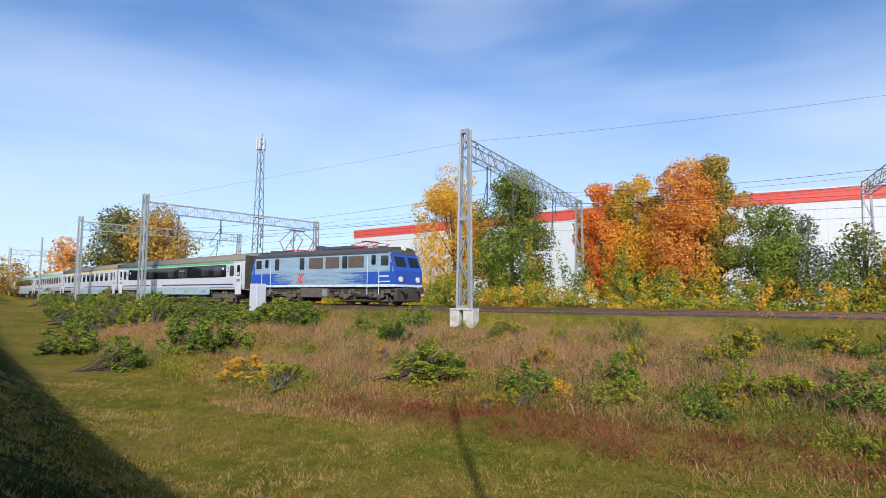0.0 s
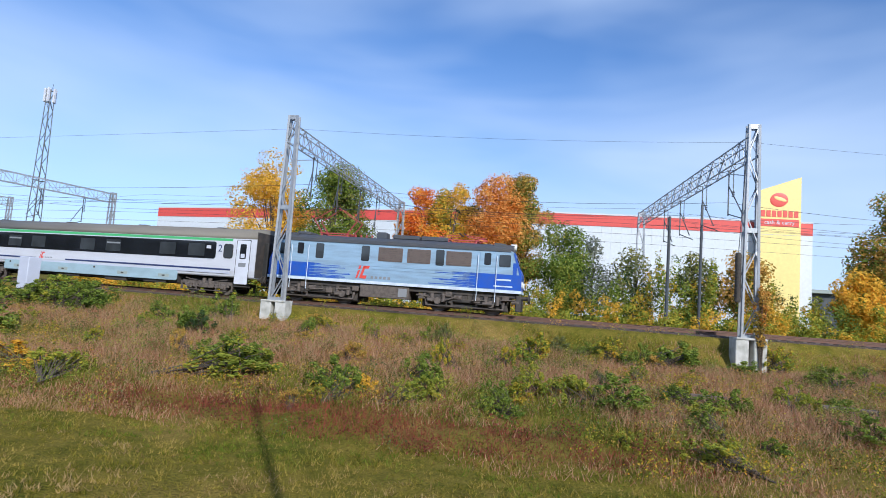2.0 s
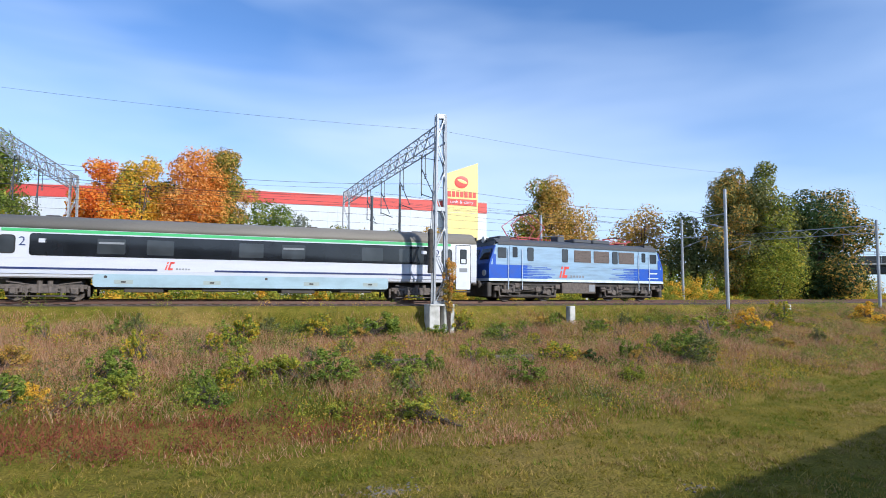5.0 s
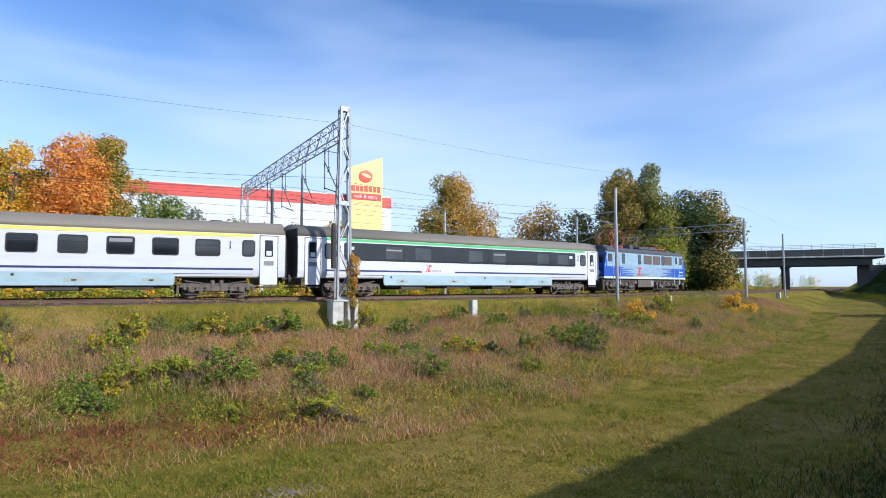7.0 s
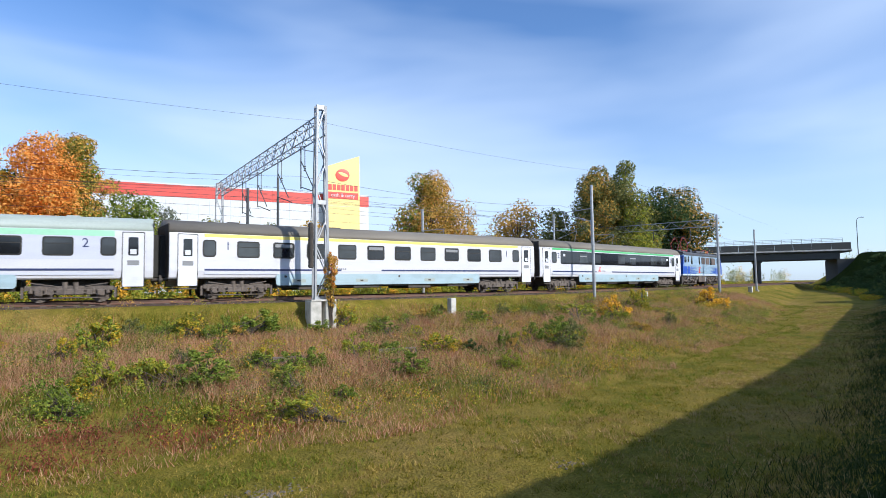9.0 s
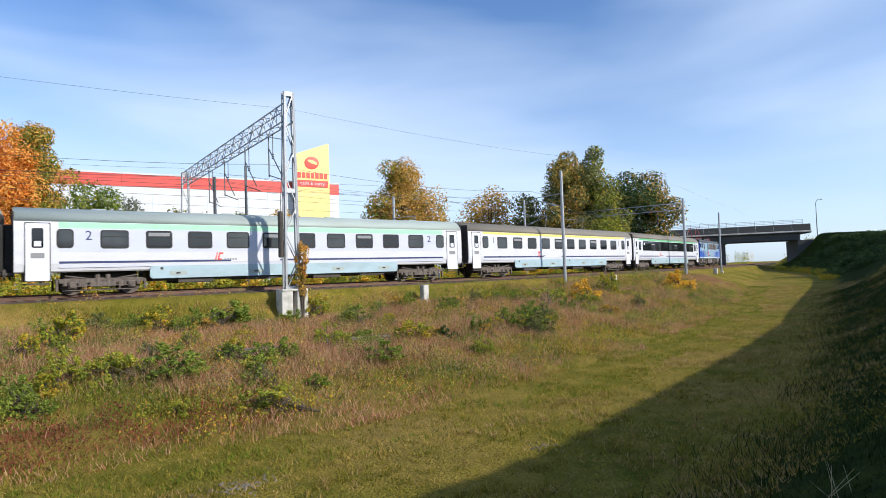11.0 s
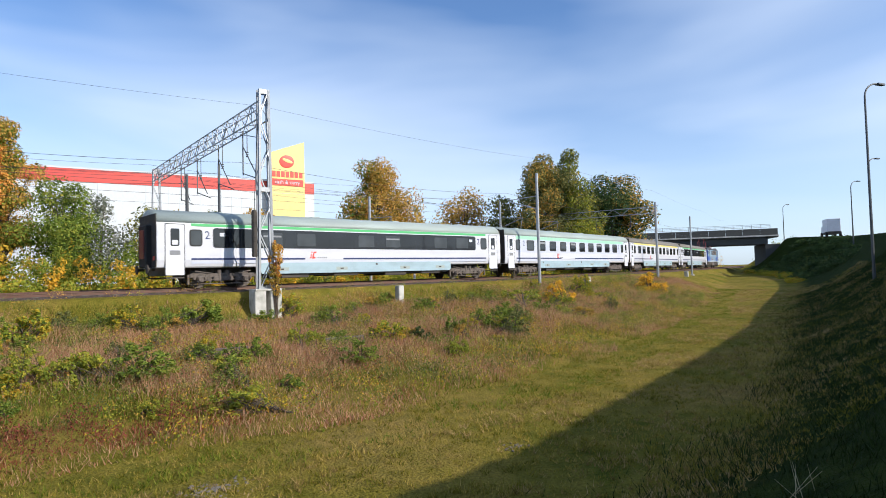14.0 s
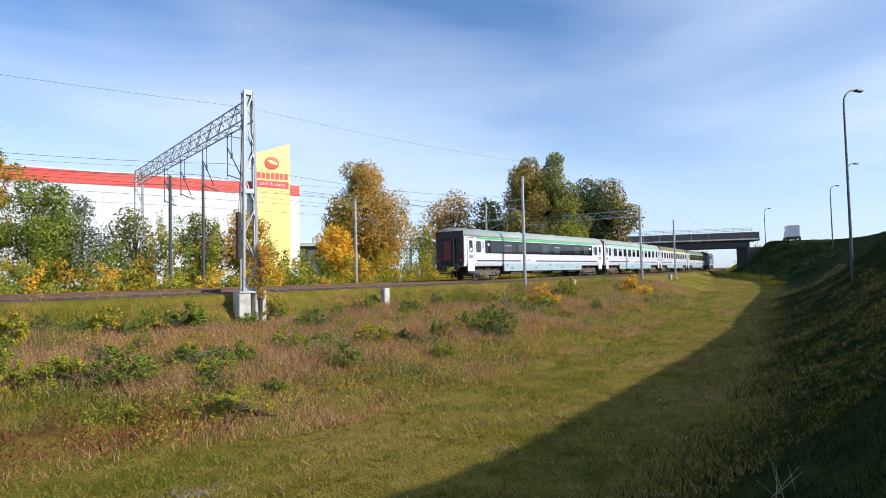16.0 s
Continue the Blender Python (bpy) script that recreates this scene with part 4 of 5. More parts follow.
def slim_portal(s, top, span):
    """A slim post on each side of the line with a light lattice beam between them."""
    x, y, a = on_line(s, 3.1)
    g = thing("light_portal", "slim steel portal with a light lattice beam over the tracks", "catenary portal", pose(x, y, 0, 0, 0, math.degrees(a)), group="catenary portals")
    part("near_post", rod(bmesh.new(), (0, 0, -1.3), (0, 0, top), 0.17, 0.13, 10), M["steel"], g)
    part("far_post", rod(bmesh.new(), (0, span, -0.4), (0, span, top), 0.17, 0.13, 10), M["steel"], g)
    part("footing", boxed(-0.3, 0.3, -0.3, 0.3, -1.6, -0.75, bevel=0.04), M["concrete"], g)
    bm = bmesh.new()
    for z in (top - 1.35, top - 0.55):
        angle_bar(bm, (0, 0, z), (0, span, z), 0.08)
    for k in range(16):
        f = k % 2
        angle_bar(bm, (0, span * k / 16, top - 1.35 + 0.8 * f), (0, span * (k + 1) / 16, top - 1.35 + 0.8 * (1 - f)), 0.05)
    part("beam", bm, M["steel"], g, "light lattice cross beam")
    for u in (3.1, 7.6, 12.4):
        part("dropper", angle_bar(bmesh.new(), (0, u, top - 1.3), (0, u, top - 3.0), 0.07), M["steel_dark"], g)
    return g


slim_portal(64.2, 8.5, 17.0)
pole(-95.0, 3.2, 9.2, arm=1)
pole(10.6, -9.6, 7.9, 0.10, material="steel_dark", foot=False)
pole(13.0, -9.6, 8.9, 0.09, material="steel_dark", foot=False)
pole(84.0, 3.2, 8.0)
pole(48.0, -9.5, 8.4, arm=-1)
pole(57.0, -9.5, 8.4, arm=-1)


def wire(name, u, pts, radius=0.018, label="thin dark overhead wire"):
    """A wire along the line through (s, z) supports, sagging between them."""
    cu = bpy.data.curves.new(name, "CURVE")
    cu.dimensions, cu.bevel_depth, cu.bevel_resolution = "3D", radius, 0
    sp = cu.splines.new("POLY")
    out = []
    for (s0, z0, g0), (s1, z1, g1) in zip(pts, pts[1:]):
        for k in range(12):
            f = k / 12
            x, y, a = on_line(s0 + (s1 - s0) * f, u)
            out.append((x, y, z0 + (z1 - z0) * f - g0 * 4 * f * (1 - f), 1))
    x, y, a = on_line(pts[-1][0], u)
    out.append((x, y, pts[-1][1], 1))
    sp.points.add(len(out) - 1)
    for p, c in zip(sp.points, out):
        p.co = c
    cu.materials.append(M["wire"])
    return tagged(new(name, cu), label, "wire", "overhead wires")


SUP = [-136, -95, -70.5, -50, -13.5, 10.85, 35, 64, 100, 126]
for u in (0.0, -4.5, -9.3):
    wire("contact_wire", u, [(s, 5.75, 0.02) for s in SUP], 0.009)
    wire("messenger_wire", u, [(s, 7.25, 0.55) for s in SUP], 0.010)
for u, z in ((-13.6, 8.3), (-17.0, 9.0), (-21.0, 10.4), (2.9, 9.9)):
    wire("feeder_wire", u, [(s, z, 0.35) for s in SUP], 0.010 if u < 0 else 0.006)


# ---- warehouse with its red band and yellow sign tower ----
def wall_run(parent, a, b, z0, z1, step, base_name, material, proud=0.0, thick=0.25):
    """Upright cladding panels from a to b with fine joints, as parts."""
    a, b = Vector(a), Vector(b)
    d = (b - a)
    n = max(1, round(d.length / step))
    ang = math.degrees(math.atan2(d.y, d.x))
    w = d.length / n
    me = bm_mesh(base_name, boxed(0.005, w - 0.005, -proud, thick, z0, z1), material)
    for i in range(n):
        p = a + d * (i / n)
        ob = part(base_name, me, None, parent)
        ob.matrix_basis = pose(p.x, p.y, 0, 0, 0, ang)


WH = thing("warehouse", "long white clad warehouse with a red roof band", "warehouse")
CORNERS = [(-62.0, 90.5), (-26.0, 81.5), (0.5, 75.6), (33.0, 74.0)]
for a, b in zip(CORNERS, CORNERS[1:]):
    wall_run(WH, a, b, 0.0, 11.45, 1.2, "panel", M["clad"])
    wall_run(WH, a, b, 11.45, 12.85, 6.0, "red_band", M["red_clad"], 0.06)
    wall_run(WH, a, b, 12.85, 13.05, 6.0, "coping", M["white"], 0.10)
core = bmesh.new()
back = [(40.0, 130.0), (-55.0, 150.0)]
ring = [(-61.8, 90.8), (-26.0, 81.8), (0.5, 75.9), (32.8, 74.3)] + back
lo = [core.verts.new((x, y, -0.2)) for x, y in ring]
hi = [core.verts.new((x, y, 12.7)) for x, y in ring]
core.faces.new(hi), core.faces.new(lo[::-1])
for i in range(6):
    core.faces.new((lo[i], lo[(i + 1) % 6], hi[(i + 1) % 6], hi[i]))
bmesh.ops.recalc_face_normals(core, faces=core.faces)
part("core_wall", core, M["clad"], WH)
SG = thing("sign_tower", "yellow slanted sign tower with red store lettering", "sign", pose(26.6, 73.6, 0, 0, 0, -2))
bm = bmesh.new()
pr = [(0, 0), (4.7, 0), (4.7, 18.2), (0, 16.4)]
va = [bm.verts.new((x, -0.35, z)) for x, z in pr]
vb = [bm.verts.new((x, 0.5, z)) for x, z in pr]
bm.faces.new(va), bm.faces.new(vb[::-1])
for i in range(4):
    bm.faces.new((va[i], vb[i], vb[(i + 1) % 4], va[(i + 1) % 4]))
bmesh.ops.recalc_face_normals(bm, faces=bm.faces)
part("tower_wall", bm, M["yellow_clad"], SG)
part("tower_joint", boxed(-0.01, 4.71, -0.36, -0.34, 11.2, 11.25), M["concrete"], SG)
em = bmesh.new()
bmesh.ops.create_uvsphere(em, u_segments=20, v_segments=10, radius=1.0, matrix=Matrix.Translation((2.3, -0.36, 15.4)) @ Matrix.Rotation(radians(-12), 4, "Y") @ Matrix.Diagonal((1.0, 0.05, 0.85, 1)))
part("emblem", em, M["red"], SG, "red oval emblem")
em = bmesh.new()
bmesh.ops.create_uvsphere(em, u_segments=16, v_segments=8, radius=1.0, matrix=Matrix.Translation((2.4, -0.42, 15.5)) @ Matrix.Rotation(radians(18), 4, "Y") @ Matrix.Diagonal((0.72, 0.03, 0.22, 1)))
part("emblem_swoosh", em, M["yellow_clad"], SG)
for k in range(7):
    part("name_bar", boxed(0.35 + k * 0.60, 0.80 + k * 0.60, -0.40, -0.35, 13.35, 14.1), M["red"], SG)
part("slogan_field", boxed(0.2, 4.5, -0.40, -0.35, 12.2, 13.1, bevel=0.02), M["red"], SG, "red field with white words")
letters("cash & carry", 0.66, pose(2.35, -0.415, 12.48, 90, 0, 0), SG, M["white"], "slogan")


# ---- trees and shrubs ----
def leaf_cloud(name, blobs, count, size, material, rng, flat=0.5):
    """Many small leaves in uneven clumps; blobs are (x, y, z, radius, height)."""
    vol = np.array([b[3] ** 2 * b[4] for b in blobs])
    pick = rng.choice(len(blobs), count, p=vol / vol.sum())
    B = np.array(blobs)[pick]
    v = rng.normal(size=(count, 3))
    v /= np.linalg.norm(v, axis=1)[:, None]
    r = rng.uniform(0.35, 1.0, count) ** 0.45
    ragged = 1 + 0.22 * np.sin(5 * v[:, 0] + 3 * B[:, 0]) * np.sin(4 * v[:, 2] + B[:, 1]) + rng.normal(0, 0.045, count)
    c = B[:, :3] + v * np.stack([B[:, 3], B[:, 3], B[:, 4]], 1) * (r * ragged)[:, None]
    n = v + rng.normal(0, flat, (count, 3)) + np.array([0, 0, 0.3])
    n /= np.linalg.norm(n, axis=1)[:, None]
    t = np.cross(n, rng.normal(size=(count, 3)))
    t /= np.linalg.norm(t, axis=1)[:, None]
    b = np.cross(n, t)
    s = (size * rng.uniform(0.6, 1.35, count))[:, None]
    quad = np.stack([c - t * s, c + b * s * 0.55 + n * s * 0.12, c + t * s, c - b * s * 0.55 + n * s * 0.12], 1).reshape(-1, 3)
    me = bpy.data.meshes.new(name)
    me.from_pydata(quad.tolist(), [], np.arange(count * 4).reshape(-1, 4).tolist())
    me.materials.append(material)
    return me


def tree(x, y, height, width, leaf, label, seed, clear=0.18, leaves=21000, size=0.122, lean=0.0, blobs_n=40, slim=1.0, second=None):
    """A tapered trunk with limbs and a crown of clumps of leaves."""
    rng = np.random.default_rng(seed)
    z = float(ground_z(x, y))
    t = thing("tree", label, "tree", pose(x, y, z, 0, 0, seed * 37 % 360))
    bm = bmesh.new()
    r0 = 0.022 * height
    top = height * 0.8
    pts = [Vector((lean * k * k * 0.02 + 0.12 * math.sin(seed + k), 0.12 * math.cos(seed * 2 + k), top * k / 5 - 0.2)) for k in range(6)]
    for k in range(5):
        rod(bm, pts[k], pts[k + 1], r0 * (1 - k * 0.18), r0 * (1 - (k + 1) * 0.18), 8)
    blobs = []
    for k in range(blobs_n):
        f = rng.uniform(clear, 0.96)
        prof = math.sin(math.pi * min(1, max(0.04, (f - clear * 0.55) / (1.04 - clear * 0.55)) ** 0.8)) ** 0.7
        a = rng.uniform(0, 6.283)
        rr = width / 2 * prof * slim * rng.uniform(0.25, 0.85)
        br = width * rng.uniform(0.17, 0.27) * (0.55 + 0.45 * prof)
        p = (rr * math.cos(a), rr * math.sin(a), f * height)
        blobs.append((*p, br, br * rng.uniform(0.7, 1.15)))
        if k % 2 == 0:
            base = pts[min(4, max(1, int(f * 5) - 1))]
            rod(bm, base, p, r0 * 0.28, r0 * 0.06, 5)
    part("trunk", bm, M["bark"], t, "grey-brown trunk and limbs")
    part("crown", leaf_cloud("crown", blobs, leaves, size, LEAF[leaf], rng), None, t)
    if second:
        part("crown", leaf_cloud("crown", [b for b in blobs if b[0] > 0], leaves // 3, size, LEAF[second], rng), None, t)
    return t


def polar(bearing, d):
    """Bearing in degrees to the left of +y, seen from the camera."""
    return -d * math.sin(radians(bearing)), d * math.cos(radians(bearing))


tree(*polar(24.6, 60), 14.4, 8.4, "gold", "tall maple with golden-orange autumn leaves", 1, 0.08)
tree(*polar(18.9, 57), 12.8, 8.2, "green", "bushy green broadleaf tree", 2, 0.06, second="olive")
tree(*polar(10.6, 60), 12.2, 5.4, "red", "slender maple with red-orange leaves", 3, 0.08)
tree(*polar(7.6, 59), 12.6, 5.6, "gold", "slender maple with golden-orange leaves", 4, 0.06, second="lime")
tree(*polar(5.8, 62), 11.2, 5.0, "dark", "dark green broadleaf tree", 5, 0.06)
tree(*polar(3.2, 57), 13.6, 7.4, "orange", "large maple in bright orange autumn colour", 6, 0.10, leaves=24000)
tree(*polar(0.6, 58.5), 14.0, 5.6, "amber", "tall tree turning from green to amber", 7, 0.10, second="green")
tree(*polar(-3.4, 54), 8.4, 6.4, "green", "dense rounded green shrub tree", 8, 0.02, leaves=15000, size=0.11)
tree(*polar(-6.2, 55), 7.8, 4.6, "silver", "thin silvery willow shrub", 9, 0.04, leaves=3600, size=0.13)
tree(*polar(-10.0, 54), 6.4, 5.0, "olive", "loose olive-green shrub tree", 10, 0.02, leaves=4500, size=0.13)
tree(*polar(-15.0, 55), 6.4, 4.4, "olive", "loose olive-green shrub tree", 11, 0.02, leaves=4500, size=0.13)
tree(*polar(-19.0, 54), 6.4, 5.0, "amber", "amber and green shrub tree", 12, 0.02, leaves=5000, size=0.14)
tree(*polar(-30.0, 62), 12.2, 8.6, "amber", "broad tree with amber and green foliage", 13, 0.06, second="green", size=0.135, leaves=26000)
tree(*polar(-27.2, 56), 5.6, 4.2, "gold", "small tree in golden-orange colour", 14, 0.04, leaves=8000, size=0.14)
tree(*polar(-38.6, 86), 12.2, 10.0, "amber", "spreading tree with yellow-brown leaves", 15, 0.05, leaves=9000, size=0.2)
tree(*polar(-42.2, 84), 10.6, 8.0, "olive", "olive and yellow broadleaf tree", 16, 0.05, leaves=8000, size=0.2)
tree(*polar(-45.8, 82), 16.0, 8.6, "olive", "tall poplar with thinning grey-green leaves", 17, 0.08, slim=0.9, second="amber", size=0.165, leaves=24000)
tree(*polar(-48.4, 84), 17.6, 8.8, "olive", "tall poplar turning yellow", 18, 0.08, slim=0.9, second="lime", size=0.165, leaves=24000)
tree(*polar(-52.4, 88), 14.0, 11.0, "dark", "dense dark green broadleaf tree", 19, 0.05, second="amber", size=0.18, leaves=26000)
tree(*polar(-49.5, 80), 7.4, 8.0, "lime", "low yellow-green shrub tree", 20, 0.02, leaves=9000)
tree(*polar(51.2, 104), 14.0, 12.0, "amber", "broad tree with red and amber leaves", 21, 0.08, leaves=11000, size=0.24)
tree(*polar(54.6, 108), 14.6, 13.0, "olive", "broad olive-green and yellow tree", 22, 0.08, leaves=11000, size=0.24, second="gold")
tree(*polar(58.6, 126), 11.0, 8.0, "orange", "small distant tree with orange leaves", 23, 0.08, leaves=3000, size=0.25)
tree(*polar(62.5, 150), 8.0, 14.0, "amber", "distant spreading brown-green tree", 24, 0.08, leaves=3000, size=0.3)


def shrub_kind(leaf, label, seed, leaves, size):
    """A shrub one metre high and wide: stems and small leaves in clumps."""
    rng = np.random.default_rng(seed)
    t = thing("shrub", label, "shrub")
    bm = bmesh.new()
    blobs = []
    for k in range(46):
        a, r = rng.uniform(0, 6.28), 0.5 * rng.random() ** 0.6
        p = (r * math.cos(a), r * math.sin(a), (0.06 + 0.9 * rng.random()) * (1 - 0.9 * r * r * 2.2))
        blobs.append((*p, rng.uniform(0.05, 0.10), rng.uniform(0.06, 0.13)))
        rod(bm, (0.02 * k - 0.1, 0.01 * k, 0), p, 0.014, 0.005, 4)
    part("woody_base", bm, M["bark"], t)
    part("leaves", leaf_cloud("leaves", blobs, leaves, size, LEAF[leaf], rng), None, t)
    return t


def put(ob, x, y, h, w, turn):
    ob.matrix_basis = pose(x, y, float(ground_z(x, y)) - 0.05, 0, 0, turn)
    ob.scale = (w, w, h)
    return ob


def place_shrubs():
    rng = random.Random(11)
    makers = {k: (lab, 40 + 7 * i, n, s) for i, (k, lab, n, s) in enumerate((
        ("hedge", "autumn shrub with yellow and green leaves in the grass", 1700, 0.036), ("green", "leafy green shrub in the wild grass", 1700, 0.037),
        ("lime", "yellow-green shrub in the wild grass", 1700, 0.037), ("dark", "dark green shrub in the wild grass", 1700, 0.037), ("orange", "low orange autumn shrub in the grass", 1700, 0.034), ("amber", "brown-amber shrub in the wild grass", 1700, 0.034), ("gold", "golden autumn shrub in the grass", 1700, 0.036), ("olive", "tall loose olive-green weeds in the grass", 1300, 0.036)))}
    made = {}

    def one(kind, x, y, h, w):
        j = rng.randrange(3)
        if (kind, j) not in made:
            lab, seed, n, s = makers[kind]
            made[kind, j] = ob = shrub_kind(kind, lab, seed + j, n, s)
        else:
            ob = copy_thing(made[kind, j], pose(0, 0, 0))
        return put(ob, x, y, h, w, rng.uniform(0, 360))

    # the thicket on the near slope
    for i in range(112):
        s = -92 + i * 0.62
        x, y, a = on_line(s, rng.uniform(3.6, 13 if s < -36 else 7.5))
        if y < strip_y(x) + 0.8 or math.hypot(x + 32, y - 32) < 2.2:
            continue
        one(rng.choice(["green", "green", "lime", "lime", "green", "olive"]), x, y, rng.uniform(1.4, 2.5) if s < -36 else rng.uniform(1.0, 1.8), rng.uniform(1.8, 3.0))
    # low scattered growth all over the wild slope
    for i in range(120):
        x = rng.uniform(-24, 50)
        y0 = float(strip_y(x)) + 2.2
        y1 = float(line_y(x)) - 4.0
        if y1 <= y0:
            continue
        y = y0 + (y1 - y0) * rng.random() ** 0.8
        one(rng.choice(["lime", "hedge", "green", "amber", "green"]), x, y, rng.uniform(0.3, 0.7), rng.uniform(0.5, 1.1))
    # bushier clumps along the foot of the track bed and across the middle of the slope
    for i in range(64):
        x = rng.uniform(-13, 34)
        y0, y1 = float(strip_y(x)), float(line_y(x))
        y = y1 - rng.uniform(4.2, 8.0) if i % 2 else y0 + (y1 - y0) * rng.uniform(0.22, 0.42)
        if y < y0 + 2.0 or min(math.hypot(x + 13.4, y - 30.6), math.hypot(x - 11.0, y - 30.3)) < 1.8:
            continue
        one(rng.choice(["lime", "green", "green", "hedge", "olive", "amber"]), x, y, rng.uniform(0.6, 1.2), rng.uniform(0.8, 1.6))
    # single shrubs, from the mast outwards along the line
    for k, x, y, h, w in (("hedge", 3.8, 27.6, 1.3, 1.6), ("green", 6.7, 28.0, 1.5, 2.4), ("green", 9.9, 28.4, 0.9, 1.7), ("hedge", 12.4, 31.0, 1.5, 1.6), ("hedge", 0.5, 25.6, 1.4, 1.5),
                          ("green", 12.8, 27.3, 1.0, 1.7), ("hedge", 36.3, 30.9, 1.8, 1.8), ("gold", 30.4, 28.0, 1.6, 2.0), ("gold", 47.7, 32.6, 1.9, 2.8), ("lime", 26.5, 27.8, 1.3, 2.6)):
        one(k, x, y, h, w)
    # the row across the middle of the slope
    for k, x, y, h, w in (("lime", 0.3, 19.3, 1.2, 1.1), ("lime", 1.4, 18.8, 1.3, 1.4), ("green", 3.0, 18.9, 1.2, 2.0), ("green", 6.8, 20.2, 0.9, 1.2), ("green", 5.2, 17.6, 0.9, 1.1), ("lime", 9.3, 20.9, 1.0, 0.9),
                          ("hedge", 12.8, 21.3, 1.1, 1.8), ("dark", 14.0, 20.8, 0.7, 1.1), ("green", 16.2, 21.2, 1.0, 1.0), ("lime", 14.1, 18.4, 0.7, 0.9), ("lime", 4.7, 15.1, 0.8, 1.5), ("lime", -9.5, 18.8, 1.2, 2.9)):
        one(k, x, y, h, w)
    # towards the signal cabinet
    for k, x, y, h, w in (("green", -15.5, 28.6, 1.6, 1.9), ("lime", -7.2, 27.7, 1.0, 1.1), ("hedge", -3.0, 22.3, 1.3, 0.9), ("hedge", -0.6, 23.4, 1.1, 1.0), ("green", -9.9, 19.4, 1.3, 1.9), ("green", -6.0, 18.4, 1.1, 1.5),
                          ("green", -9.4, 20.1, 0.9, 1.3), ("gold", -4.8, 17.9, 0.7, 1.1), ("lime", -3.4, 17.5, 0.9, 1.2), ("green", -0.7, 17.6, 1.0, 1.0), ("green", -5.3, 17.5, 1.1, 1.2)):
        one(k, x, y, h, w)
    for k, x, y, h, w in (("green", -14.8, 25.1, 1.4, 1.7), ("green", -18.1, 27.6, 1.1, 1.3), ("green", -23.5, 29.0, 1.6, 2.6), ("green", -23.0, 22.1, 2.1, 3.2), ("lime", -14.9, 17.4, 1.1, 1.8), ("gold", -17.2, 17.9, 1.0, 2.2),
                          ("green", -26.0, 18.8, 1.8, 2.5), ("green", -34.2, 21.4, 2.1, 3.1), ("green", -25.5, 22.4, 2.0, 3.0), ("dark", -14.2, 24.7, 1.1, 1.4), ("green", -22.8, 27.9, 1.9, 2.4)):
        one(k, x, y, h, w)


place_shrubs()


def creeper(x, y):
    """Brown and orange leaves climbing the foot of the mast."""
    rng = np.random.default_rng(61)
    z = float(ground_z(x, y))
    g = thing("creeper", "brown and orange creeper climbing the portal mast", "creeper", pose(x, y, z))
    bm = bmesh.new()
    blobs = []
    for k in range(22):
        f = rng.uniform(0.35, 1.0)
        p = (0.16 * math.sin(k * 1.9) + rng.normal(0, 0.10), rng.normal(0, 0.12), 4.0 * f)
        blobs.append((*p, rng.uniform(0.12, 0.26) * (1.25 - 0.5 * f), rng.uniform(0.15, 0.3)))
        rod(bm, (0.03 * (k % 5) - 0.06, 0, 0), p, 0.016, 0.006, 4)
    part("stem", bm, M["bark"], g)
    part("leaves", leaf_cloud("leaves", blobs, 1500, 0.06, LEAF["amber"], rng), None, g)
    part("leaves", leaf_cloud("leaves", blobs[:9], 400, 0.06, LEAF["orange"], rng), None, g)


creeper(11.45, 30.75)


def hedge():
    """The uncountable growth behind the tracks: low in front, taller behind."""
    rng = np.random.default_rng(21)
    sets = {"hedge": [], "lime": [], "green": [], "gold": [], "dark": []}
    for u0, h0, h1, step, names in ((-8.2, 0.8, 1.8, 0.75, ("hedge", "lime", "hedge", "gold", "lime")), (-10.8, 1.6, 2.9, 1.0, ("hedge", "lime", "green", "gold", "hedge")), (-14.0, 2.8, 5.0, 1.0, ("green", "dark", "lime", "hedge", "green"))):
        s = -46.0
        while s < 128:
            x, y, a = on_line(s, u0 - rng.uniform(0, 2.2))
            z, h = float(ground_z(x, y)), rng.uniform(h0, h1) * (1 + 0.35 * math.sin(s * 0.21 + u0))
            sets[names[rng.integers(5)]].extend((x + rng.normal(0, 0.45), y + rng.normal(0, 0.4), z + h * f, rng.uniform(0.4, 0.75) * (1.15 - 0.6 * f), h * 0.20) for f in (0.18, 0.42, 0.62, 0.85, rng.uniform(0.5, 1.0)))
            s += step * rng.uniform(0.7, 1.3)
    for kind, blobs in sets.items():
        tagged(new("hedge_growth", leaf_cloud("hedge_growth", blobs, 80 * len(blobs), 0.10, LEAF[kind], rng)), "dense autumn undergrowth of mixed shrubs behind the tracks", "undergrowth", kind="stuff")


hedge()


